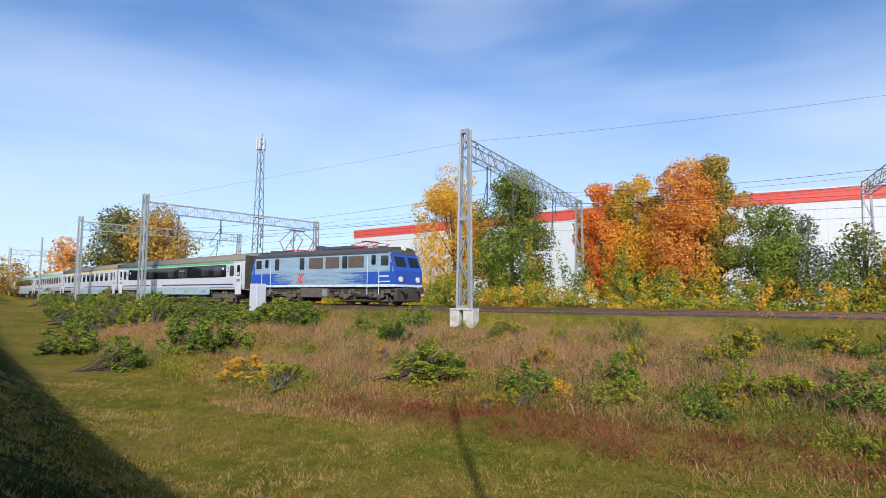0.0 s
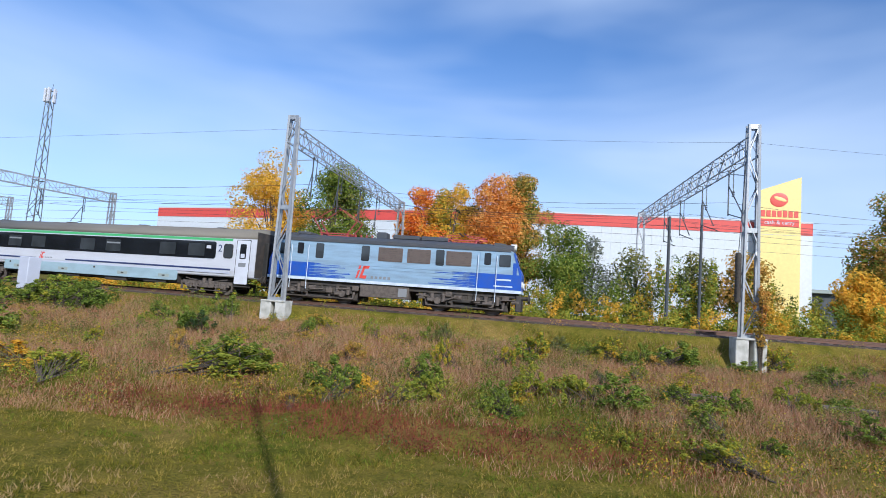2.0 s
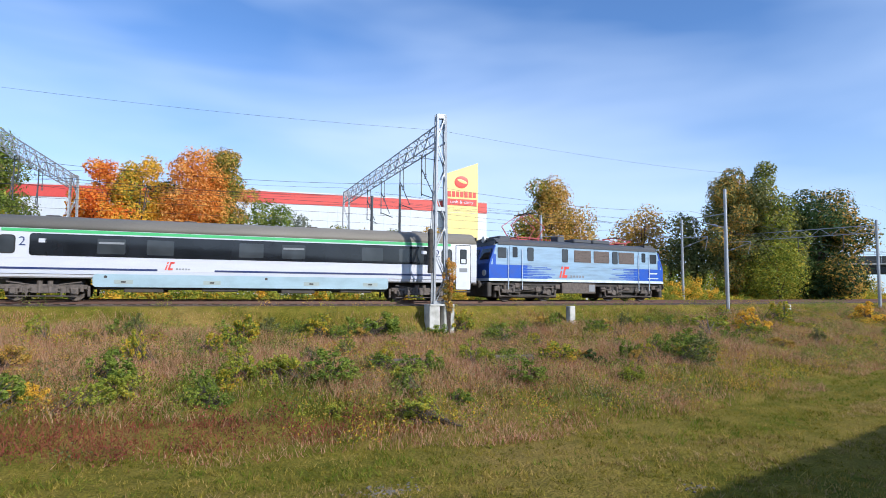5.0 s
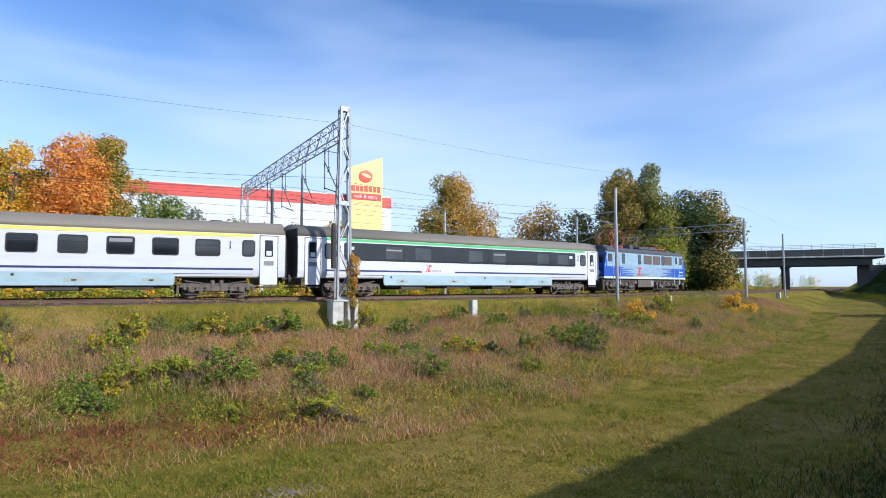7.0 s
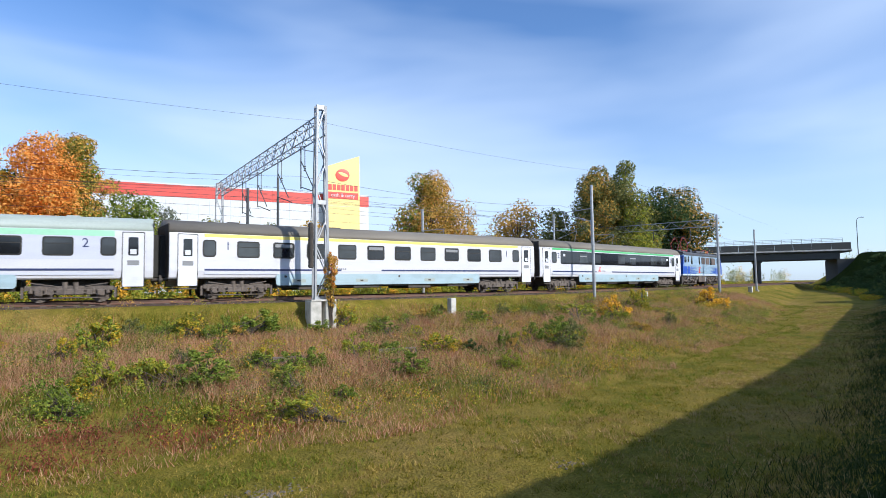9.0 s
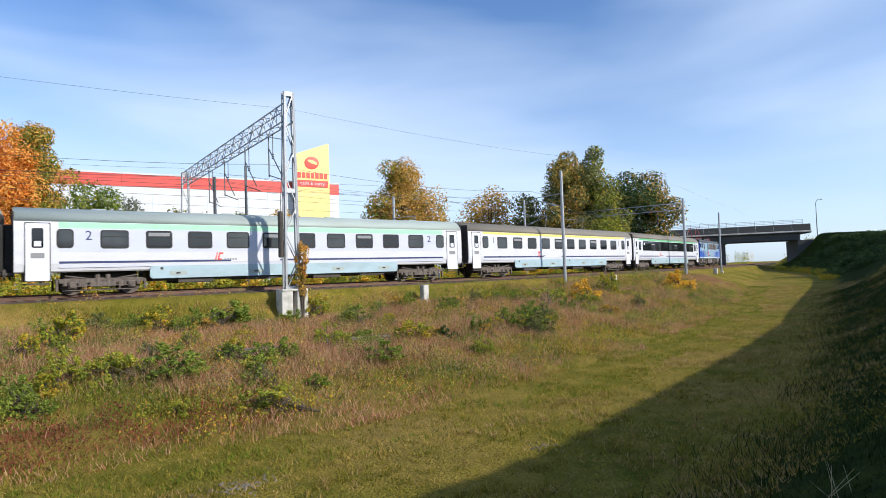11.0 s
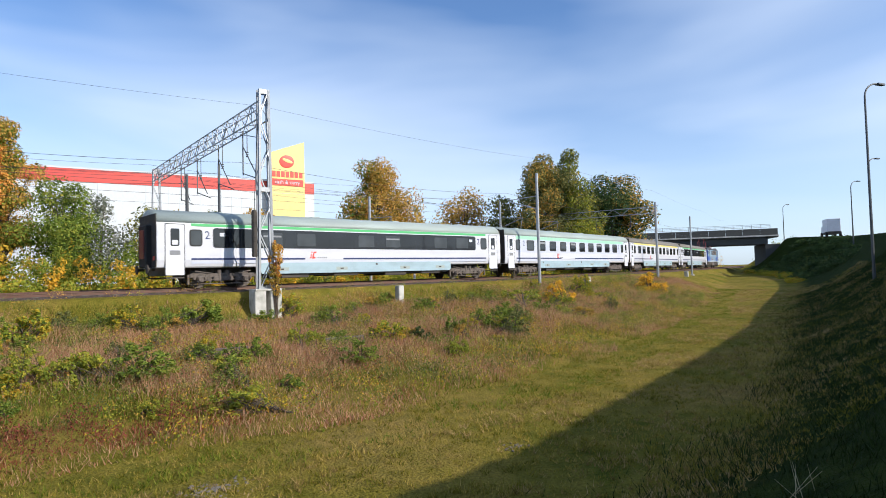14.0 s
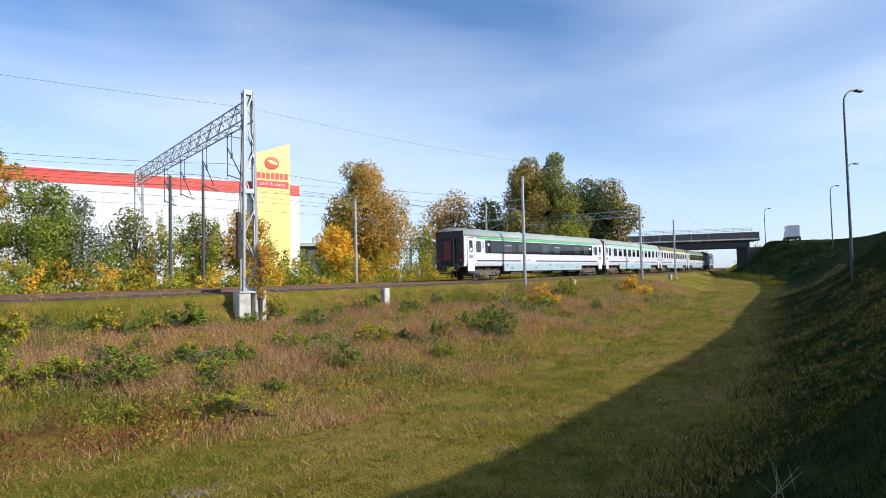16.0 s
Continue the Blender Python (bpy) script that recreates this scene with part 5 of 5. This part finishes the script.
def weeds():
    """Leafy low weeds all over the wild slope."""
    rng = np.random.default_rng(33)
    sets = {"lime": [], "hedge": [], "green": [], "crimson": [], "olive": [], "amber": []}
    n = 0
    while n < 4200:
        x = rng.uniform(-34, 56)
        y0, y1 = float(strip_y(x)) + 0.3, float(line_y(x)) - 2.0
        if y1 <= y0:
            continue
        y = y0 + (y1 - y0) * rng.random() ** 1.1
        if min(math.hypot(x + 13.2, y - 30.6), math.hypot(x - 11.2, y - 30.3)) < 1.6:
            continue
        near = math.exp(-((x + 4.5) / 9.5) ** 2 - ((y - y0 - 1.2) / 1.4) ** 2)
        tone = float(wobble(x * 0.5 + 3, y * 0.6)) + rng.normal(0, 0.4)
        kind = "crimson" if near + rng.normal(0, 0.15) > 0.4 else "green" if tone > 0.45 else "lime" if tone > 0.2 else "olive" if tone > -0.3 else "amber" if tone > -0.6 else "hedge"
        h = rng.uniform(0.15, 0.42)
        sets[kind].append((x, y, float(ground_z(x, y)) + h * 0.8, rng.uniform(0.22, 0.5), h))
        n += 1
    for kind, blobs in sets.items():
        tagged(new("weed_growth", leaf_cloud("weed_growth", blobs, 52 * len(blobs), 0.031, LEAF[kind], rng, 0.8)), "low leafy weeds scattered over the wild slope", "weeds", kind="stuff")


weeds()


def bank_growth():
    """Dark bushes on the bank below the bridge's end."""
    rng = np.random.default_rng(51)
    sets = {"dark": [], "hedge": []}
    for k in range(110):
        x = rng.uniform(84, 124)
        y = float(crest_y(x)) + rng.uniform(0.5, 11.5)
        kind = "hedge" if y > crest_y(x) + 9.5 else "dark"
        h = rng.uniform(0.3, 0.65)
        sets[kind].append((x, y, float(ground_z(x, y)) + h * 0.7, rng.uniform(0.7, 1.4), h))
    for kind, blobs in sets.items():
        tagged(new("bank_bushes", leaf_cloud("bank_bushes", blobs, 170 * len(blobs), 0.13, LEAF[kind], rng, 0.8)), "dark bushes on the road bank by the bridge", "undergrowth", kind="stuff")


bank_growth()


# ---- blades of grass ----
def blades(name, x, y, z, height, width, material, rng, lean=0.35):
    """Single pointed blades, each its own small face."""
    n = len(x)
    a = rng.uniform(0, 6.283, n)
    d = np.stack([np.cos(a), np.sin(a), np.zeros(n)], 1)
    lv = rng.normal(0, lean, (n, 2))
    base = np.stack([x, y, z], 1)
    tip = base + np.stack([lv[:, 0] * height, lv[:, 1] * height, height], 1)
    w = (width * rng.uniform(0.6, 1.4, n))[:, None]
    tri = np.stack([base - d * w * 0.5, base + d * w * 0.5, tip], 1).reshape(-1, 3)
    me = bpy.data.meshes.new(name)
    me.vertices.add(n * 3)
    me.vertices.foreach_set("co", tri.astype(np.float32).ravel())
    me.loops.add(n * 3)
    me.loops.foreach_set("vertex_index", np.arange(n * 3, dtype=np.int32))
    me.polygons.add(n)
    me.polygons.foreach_set("loop_start", np.arange(0, n * 3, 3, dtype=np.int32))
    me.materials.append(material)
    me.update()
    me.validate()
    return me


GRASS = dict(
    # bank blades: base colour darkened for the shade they stand in
    bank=leafy("shade_dark_grass", [(0.15, (0.012, 0.026, 0.006)), (0.5, (0.028, 0.05, 0.010)), (0.95, (0.06, 0.075, 0.02))], 0.7, 0.5, 0.1),
    straw=leafy("straw_grass", [(0.10, (0.15, 0.085, 0.03)), (0.30, (0.38, 0.225, 0.105)), (0.52, (0.58, 0.37, 0.23)), (0.74, (0.40, 0.16, 0.09)), (0.95, (0.23, 0.165, 0.05))], 0.7, 0.8),
    green=leafy("green_grass", [(0.15, (0.07, 0.10, 0.012)), (0.45, (0.17, 0.20, 0.028)), (0.7, (0.30, 0.26, 0.045)), (0.95, (0.40, 0.26, 0.08))], 0.7, 0.5),
    red=leafy("reddish_weed", [(0.15, (0.14, 0.06, 0.03)), (0.45, (0.34, 0.08, 0.055)), (0.7, (0.28, 0.14, 0.06)), (0.95, (0.26, 0.18, 0.05))], 0.7, 0.9),
    dry=leafy("dry_tuft_grass", [(0.15, (0.19, 0.135, 0.04)), (0.5, (0.40, 0.28, 0.11)), (0.95, (0.54, 0.39, 0.20))], 0.7, 0.8),
    rank=leafy("rank_grass", [(0.15, (0.08, 0.12, 0.012)), (0.5, (0.18, 0.22, 0.025)), (0.95, (0.32, 0.28, 0.05))], 0.7, 0.6),
    mown=leafy("mown_grass", [(0.15, (0.11, 0.115, 0.014)), (0.42, (0.25, 0.215, 0.028)), (0.66, (0.40, 0.30, 0.07)), (0.95, (0.48, 0.34, 0.13))], 0.7, 0.7))


def grow_grass():
    rng = np.random.default_rng(77)

    def zone(count, x0, x1, y0, y1, test):
        x, y = rng.uniform(x0, x1, count), rng.uniform(y0, y1, count)
        k = test(x, y)
        return x[k], y[k]

    def wild(x, y):
        u = (line_y(x) - y) * line_cos(x)
        return (y > strip_y(x) - 0.4 + 0.5 * wobble(x, y)) & (u > 2.5) & (np.hypot(x + 13.2, y - 30.9) > 1.5) & (np.hypot(x - 11.2, y - 30.6) > 1.6)

    def zz(x, y):
        return ground_z(x, y) + 0.08 * wobble(x * 1.3, y * 1.3) - 0.04

    x, y = zone(900000, -42, 66, 12, 44, wild)
    keep = rng.random(len(x)) < np.clip(1.25 - np.hypot(x, y) / 60, 0.25, 1) + 0.4 * ((line_y(x) - y) * line_cos(x) < 7)
    x, y = x[keep], y[keep]
    depth = (y - strip_y(x)) / np.maximum(line_y(x) - 3.5 - strip_y(x), 1)
    tone = 0.6 * wobble(x * 0.33 + 2, y * 0.4) + 0.5 * wobble(x * 0.9, y * 0.8 + 4) + rng.normal(0, 0.3, len(x))
    tone = tone - 0.08 + 0.3 * np.clip((depth - 0.72) / 0.2, 0, 1) - 0.5 * np.exp(-((depth - 0.55) / 0.18) ** 2) - 0.15 * (x > 12) + 0.35 * (depth < 0.22)
    redzone = np.exp(-((x + 4.5) / 8.5) ** 2 - ((y - strip_y(x) - 1.5) / 1.3) ** 2) + rng.normal(0, 0.18, len(x))
    is_red = redzone > 0.45
    is_green = ~is_red & (tone > 0.35)
    is_straw = ~is_red & ~is_green
    for name, k, h, mat, lab in (("dry_grass", is_straw, 0.52, "straw", "tall dry straw-coloured grass"), ("green_weeds", is_green, 0.40, "green", "tall green weeds and grass"), ("red_weeds", is_red, 0.36, "red", "low reddish-brown weeds")):
        xs, ys = x[k], y[k]
        hh = h * rng.uniform(0.35, 1.3, len(xs)) * (0.8 + 0.35 * wobble(xs * 0.9, ys * 0.9)) * np.clip(((line_y(xs) - ys) * line_cos(xs) - 0.6) / 2.6, 0.6, 1) * np.clip(0.42 + 2.2 * (ys - strip_y(xs)) / np.maximum(line_y(xs) - 3.5 - strip_y(xs), 1), 0.42, 1)
        tagged(new(name, blades(name, xs, ys, zz(xs, ys), hh, 0.024, GRASS[mat], rng, 0.46)), lab + " on the slope", "grass", kind="stuff")
    # the mown strip grows in small tufts
    tx, ty = zone(80000, -24, 70, 4.0, 38, lambda a, b: (b < strip_y(a) + 0.5) & (b > crest_y(a) + 3.5) & (rng.random(len(a)) < np.clip(1.3 - np.hypot(a, b) / 45, 0.2, 1)))
    size = rng.uniform(0.5, 1.5, len(tx)) * (1 + 0.35 * wobble(tx * 1.7, ty * 1.7))
    x = np.repeat(tx, 9) + rng.normal(0, 0.045, 9 * len(tx)) * np.repeat(size, 9)
    y = np.repeat(ty, 9) + rng.normal(0, 0.045, 9 * len(ty)) * np.repeat(size, 9)
    tagged(new("mown_grass", blades("mown_grass", x, y, ground_z(x, y) - 0.01, rng.uniform(0.04, 0.10, len(x)) * np.repeat(size, 9), 0.020, GRASS["mown"], rng, 0.6)), "short tufted mown grass of the strip", "grass", kind="stuff")
    # dry and rank tufts between, in drifts
    tx, ty = zone(60000, -24, 70, 4.0, 38, lambda a, b: (b < strip_y(a) + 0.3) & (b > crest_y(a) + 3.5) & (0.7 * wobble(a * 0.8 + 1, b * 1.1) + 0.5 * wobble(a * 2.3, b * 2.9) + rng.normal(0, 0.3, len(a)) > 0.1))
    far_edge = (strip_y(tx) - ty) < 2.4 + 0.8 * wobble(tx * 0.7, ty)
    for name, k, mat, h, lab in (("dry_tufts", ~far_edge, "dry", 0.10, "dry straw-brown tufts in the mown strip"), ("rank_tufts", far_edge, "rank", 0.10, "bright green tufts along the edge of the strip")):
        px, py = np.repeat(tx[k], 8), np.repeat(ty[k], 8)
        px, py = px + rng.normal(0, 0.055, len(px)), py + rng.normal(0, 0.055, len(py))
        tagged(new(name, blades(name, px, py, ground_z(px, py) - 0.01, h * rng.uniform(0.5, 1.4, len(px)), 0.022, GRASS[mat], rng, 0.6)), lab, "grass", kind="stuff")
    # blades in the shade-darkened colour, thinning out below the bank
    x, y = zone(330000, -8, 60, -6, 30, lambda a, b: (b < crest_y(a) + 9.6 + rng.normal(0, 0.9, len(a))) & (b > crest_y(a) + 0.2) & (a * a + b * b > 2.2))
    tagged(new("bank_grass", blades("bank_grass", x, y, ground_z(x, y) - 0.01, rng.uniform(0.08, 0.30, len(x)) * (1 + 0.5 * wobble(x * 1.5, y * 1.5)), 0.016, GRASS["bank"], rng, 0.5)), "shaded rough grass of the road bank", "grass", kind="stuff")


grow_grass()


# ---- road bridge, road and its lamps at the right ----
BR_S = 133.0
brx, bry, bra = on_line(BR_S, 10.0)
BR = thing("road_bridge", "weathered concrete road bridge over the railway with a steel railing", "bridge", pose(brx, bry, 0, 0, 0, math.degrees(bra) + 106))
# local x runs from the near abutment across the tracks, local y faces back along the line
BL = 42.0
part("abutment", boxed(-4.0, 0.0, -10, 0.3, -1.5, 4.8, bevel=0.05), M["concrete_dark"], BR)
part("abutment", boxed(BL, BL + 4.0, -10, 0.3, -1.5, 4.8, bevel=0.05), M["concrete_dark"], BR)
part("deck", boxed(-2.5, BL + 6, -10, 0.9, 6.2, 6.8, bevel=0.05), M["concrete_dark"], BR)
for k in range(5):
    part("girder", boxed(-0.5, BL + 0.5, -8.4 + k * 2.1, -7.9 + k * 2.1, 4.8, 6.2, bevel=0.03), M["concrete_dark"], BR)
part("cornice", boxed(-2.5, BL + 6, 0.9, 1.2, 6.4, 6.7, bevel=0.03), M["concrete"], BR, "pale worn concrete edge")
for k in range(15):
    part("parapet_panel", boxed(-2.4 + k * 3.4, 0.95 + k * 3.4, 0.7, 0.9, 6.8, 8.1, bevel=0.02), M["concrete_dark"], BR)
for z in (8.4, 8.7, 9.0):
    part("rail", angle_bar(bmesh.new(), (-1, 0.8, z), (BL + 4, 0.8, z), 0.06), M["steel"], BR)
for k in range(26):
    part("rail_post", angle_bar(bmesh.new(), (-1 + k * 1.8, 0.8, 8.05), (-1 + k * 1.8, 0.8, 9.05), 0.07), M["steel"], BR)
for k in (14.0, 28.0):
    for y in (-8.0, -4.5, -1.0):
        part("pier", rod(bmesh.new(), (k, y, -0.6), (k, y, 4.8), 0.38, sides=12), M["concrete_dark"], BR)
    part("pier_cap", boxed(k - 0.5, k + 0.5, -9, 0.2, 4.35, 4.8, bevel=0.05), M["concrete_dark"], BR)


def growth_beyond():
    """Sunlit bushes along the line beyond the bridge."""
    rng = np.random.default_rng(71)
    sets = {"lime": [], "gold": [], "olive": []}
    for k in range(110):
        s, u = rng.uniform(146, 235), rng.choice([rng.uniform(6, 15), -rng.uniform(9, 26)])
        x, y, a = on_line(s, u)
        h = rng.uniform(1.4, 3.4)
        sets[("lime", "gold", "olive")[rng.integers(3)]].append((x, y, float(ground_z(x, y)) * 0.3 + h * 0.7, rng.uniform(0.8, 1.8), h))
    for kind, blobs in sets.items():
        tagged(new("far_bushes", leaf_cloud("far_bushes", blobs, 110 * len(blobs), 0.18, LEAF[kind], rng, 0.8)), "sunlit autumn bushes along the line beyond the bridge", "undergrowth", kind="stuff")


growth_beyond()


def street_lamp(x, y, z, h, reach, turn):
    g = thing("street_lamp", "tall slim grey street lamp with a curved arm", "street lamp", pose(x, y, z, 0, 0, turn), group="street lamps")
    bm = bmesh.new()
    rod(bm, (0, 0, -0.3), (0, 0, h - 1.0), 0.10, 0.06, 8)
    prev = Vector((0, 0, h - 1.0))
    for k in range(1, 7):
        a = radians(15 * k)
        p = Vector((reach * (1 - math.cos(a)), 0, h - 1.0 + math.sin(a)))
        rod(bm, prev, p, 0.055, sides=8)
        prev = p
    part("post", bm, M["steel_dark"], g)
    part("lamp_head", boxed(reach - 0.05, reach + 0.65, -0.14, 0.14, h - 0.08, h + 0.06, bevel=0.03), M["steel_dark"], g)
    return g


for x, y, h in ((45.4, 14.3, 13.0), (76.0, 24.0, 10.0), (96.0, 32.5, 9.0), (137.6, 59.8, 8.0), (5.2, -6.6, 8.6)):
    street_lamp(x, y, float(ground_z(x, y)), h, 1.3, -15)
GR = thing("guard_rail", "dark steel road guard rail on posts along the bank", "guard rail")
gp = [(x, float(crest_y(x)) - 1.9) for x in (34, 40, 47, 54, 60)]
gp = [(x, y, float(ground_z(x, y))) for x, y in gp]
for p, q in zip(gp, gp[1:]):
    p, q = Vector(p), Vector(q)
    for dz in (0.5, 0.95):
        part("rail", angle_bar(bmesh.new(), p + Vector((0, 0, dz)), q + Vector((0, 0, dz)), 0.09), M["steel_dark"], GR)
    for k in range(6):
        c = p.lerp(q, k / 6)
        part("post", angle_bar(bmesh.new(), c - Vector((0, 0, 0.5)), c + Vector((0, 0, 1.0)), 0.08), M["steel_dark"], GR)


def lorry():
    c = thing("lorry", "small white box lorry driving on the bank road", "lorry")
    part("cargo_box", boxed(-2.2, 1.5, -1.0, 1.0, 0.85, 3.1, bevel=0.05), M["white"], c)
    part("cab", boxed(1.6, 3.1, -0.95, 0.95, 0.6, 2.1, bevel=0.2), M["white"], c)
    part("windscreen", boxed(3.02, 3.14, -0.8, 0.8, 1.35, 1.95), M["glass"], c)
    part("chassis", boxed(-2.5, 3.0, -0.9, 0.9, 0.5, 0.9), M["dark"], c)
    for x in (-1.6, 2.3):
        for y in (-1.0, 1.0):
            part("wheel", rod(bmesh.new(), (x, y - 0.14, 0.45), (x, y + 0.14, 0.45), 0.45, sides=16), M["rubber"], c)
    return c


LORRY = lorry()


def low_shed(x, y, w, d, h, turn, label):
    g = thing("shed", label, "shed", pose(x, y, 0, 0, 0, turn))
    part("wall", boxed(-w / 2, w / 2, 0, d, -0.2, h), M["steel_dark"], g)
    part("roof", boxed(-w / 2 - 0.6, w / 2 + 0.6, -0.8, d + 0.5, h, h + 0.5, bevel=0.05), M["roof_grey"], g)


low_shed(*polar(-26.5, 96), 16, 10, 5.4, -10, "dark flat-roofed shed beside the warehouse")
CN = thing("canopy", "white arched steel canopy on slim columns", "canopy", pose(*polar(-34.6, 78), 0, 0, 0, -20))
cv = bmesh.new()
rows = []
for k in range(19):
    xa = -4.2 + k * 0.5
    za = 5.0 + 0.55 * math.sin(xa * 0.85 + 0.6)
    rows.append([cv.verts.new((xa, yy, za + dz)) for yy, dz in ((-0.3, 0), (3.3, 0), (3.3, 0.22), (-0.3, 0.22))])
for a, b in zip(rows, rows[1:]):
    for j in range(4):
        cv.faces.new((a[j], a[(j + 1) % 4], b[(j + 1) % 4], b[j]))
cv.faces.new(rows[0]), cv.faces.new(rows[-1][::-1])
bmesh.ops.recalc_face_normals(cv, faces=cv.faces)
part("arched_roof", cv, M["white"], CN)
tb = bmesh.new()
angle_bar(tb, (-4.0, 0, 4.0), (4.6, 0, 4.0), 0.10)
for k in range(12):
    xa = -4.0 + k * 0.7
    angle_bar(tb, (xa, 0, 4.0), (xa + 0.35, 0, 5.0 + 0.55 * math.sin((xa + 0.35) * 0.85 + 0.6)), 0.06)
    angle_bar(tb, (xa + 0.35, 0, 5.0 + 0.55 * math.sin((xa + 0.35) * 0.85 + 0.6)), (xa + 0.7, 0, 4.0), 0.06)
part("truss", tb, M["steel_dark"], CN)
for k in (-3, 0, 3):
    part("column", angle_bar(bmesh.new(), (k, 0, -0.3), (k, 0, 4.9), 0.16), M["steel_dark"], CN)


# ---- small things by the line ----
def marker(s, u, z0, z1, w, label, name="marker_stone"):
    x, y, a = on_line(s, u)
    bm = boxed(-w / 2, w / 2, -w / 2, w / 2, z0, z1, bevel=0.03)
    ob = part(name, bm, M["concrete"])
    ob.matrix_basis = pose(x, y, 0, 0, 0, math.degrees(a))
    return tagged(ob, label, "marker stone", "marker stones")


marker(19.5, 3.5, -1.5, -0.25, 0.42, "square pale concrete marker stone in the grass")
marker(-39.5, 11.0, -3.2, -2.3, 0.4, "small white boundary stone at the edge of the strip", "boundary_stone")
marker(42.5, 3.5, -1.5, -0.25, 0.45, "square pale concrete marker stone in the grass")
marker(30.5, -7.2, -0.6, 0.55, 0.16, "slim white post beside the far track", "kilometre_post").data.materials[0] = M["white"]
marker(78.0, 3.5, -1.5, -0.2, 0.5, "square pale concrete marker stone in the grass")
marker(-31.2, 3.2, -1.3, 1.5, 0.85, "pale grey signal cabinet standing beside the tracks", "signal_cabinet").data.materials[0] = M["lilac"]


def rubble(x, y, r, n, seed):
    """A patch of pale broken stone pressed into the turf."""
    rng = random.Random(seed)
    bm = bmesh.new()
    for k in range(n):
        a, d, s = rng.uniform(0, 6.283), r * abs(rng.gauss(0, 0.55)), rng.uniform(0.012, 0.04)
        px, py = x + d * math.cos(a), y + 0.6 * d * math.sin(a)
        bmesh.ops.create_icosphere(bm, subdivisions=1, radius=s, matrix=Matrix.Translation((px, py, float(ground_z(px, py)) + s * 0.2)) @ Matrix.Diagonal((1, 1, rng.uniform(0.4, 0.8), 1)))
    tagged(part("rubble", bm, M["stone"]), "pale broken stones lying in the turf", "stones", kind="stuff")


rubble(2.8, 10.4, 0.8, 220, 1)
rubble(8.2, 8.8, 0.4, 40, 2)
rubble(28.5, 23.4, 1.6, 130, 3)
for x, y, half in ((5.9, 21.35, 1.1), (11.1, 22.1, 1.0)):
    OLD = thing("old_sleeper", "dark weathered sleeper lying in the weeds", "railway sleeper", pose(x, y, float(ground_z(x, y)) + 0.16, 0, 2, 11), group="old sleepers")
    part("timber", boxed(-half, half, -0.09, 0.09, -0.2, 0.10, bevel=0.02), M["sleeper"], OLD)


def dry_stalks(x, y, seed):
    rng = random.Random(seed)
    z = float(ground_z(x, y))
    g = thing("dry_stalks", "few pale dry grass stalks on the shaded bank", "grass stalks", pose(x, y, z))
    for k in range(7):
        a = rng.uniform(-1.1, 1.1)
        part("stalk", rod(bmesh.new(), (rng.uniform(-0.2, 0.2), rng.uniform(-0.1, 0.1), 0), (0.35 * math.sin(a), rng.uniform(-0.15, 0.15), 0.12 + 0.24 * math.cos(a)), 0.004, 0.002, 5), M["straw"], g)


dry_stalks(4.3, 1.9, 3)
dry_stalks(4.9, 2.0, 4)
dry_stalks(7.0, 3.0, 5)


def mast_tower(x, y, h):
    g = thing("radio_mast", "slender lattice radio mast with antennas", "radio mast", pose(x, y, 0))
    bm = lattice_mast(bmesh.new(), 0, 0, 0, h, 2.0, 0.9, 2.0, 0.9, 0.16, 2.2)
    part("lattice", bm, M["steel_dark"], g)
    for a in range(5):
        part("antenna", boxed(0.9 * math.cos(a * 1.26) - 0.2, 0.9 * math.cos(a * 1.26) + 0.2, 0.9 * math.sin(a * 1.26) - 0.2, 0.9 * math.sin(a * 1.26) + 0.2, h - 2.6, h + 0.2), M["white"], g)
    part("spike", rod(bmesh.new(), (0.3, 0, h), (0.3, 0, h + 1.2), 0.05), M["steel_dark"], g)


mast_tower(-97.6, 103.5, 37.5)


# ---- all that moves: the train runs along the line ----
def front_s(t):
    """Where the locomotive's front buffers are along the line."""
    return -19.0 + 9.5 * t + 0.0685 * t * t


def motions():
    rows_t = [k * 0.5 for k in range(33)]
    gap = 15.9
    cars = [(LOCO, 7.95, 4.35)]
    for c in COACHES:
        cars.append((c, gap + 13.25, 9.5))
        gap += 26.5
    for ob, back_off, half in cars:
        rows = []
        for t in rows_t:
            s = front_s(t) - back_off
            xa, ya, aa = on_line(s - half)
            xb, yb, ab = on_line(s + half)
            rows.append((t, pose((xa + xb) / 2, (ya + yb) / 2, 0, 0, 0, math.degrees(math.atan2(yb - ya, xb - xa)))))
        walk(ob, rows)
    road = [(0.0, 30.0, 1.0), (8.0, 80.0, 21.8), (12.5, 107.5, 36.3), (14.5, 118.0, 44.3), (15.5, 122.0, 47.4), (16.0, 123.7, 48.8)]
    walk(LORRY, [(t, pose(x, y, float(ground_z(x, y)), 0, 0, 22 if t < 12 else 31)) for t, x, y in road])
    for w, x, r in SPIN:
        rows = []
        for k in range(0, 481, 1):
            t = k / FPS
            rows.append((t, pose(x, 0, r, 0, math.degrees((front_s(t) - front_s(0)) / r) % 360, 0)))
        walk(w, rows)


motions()
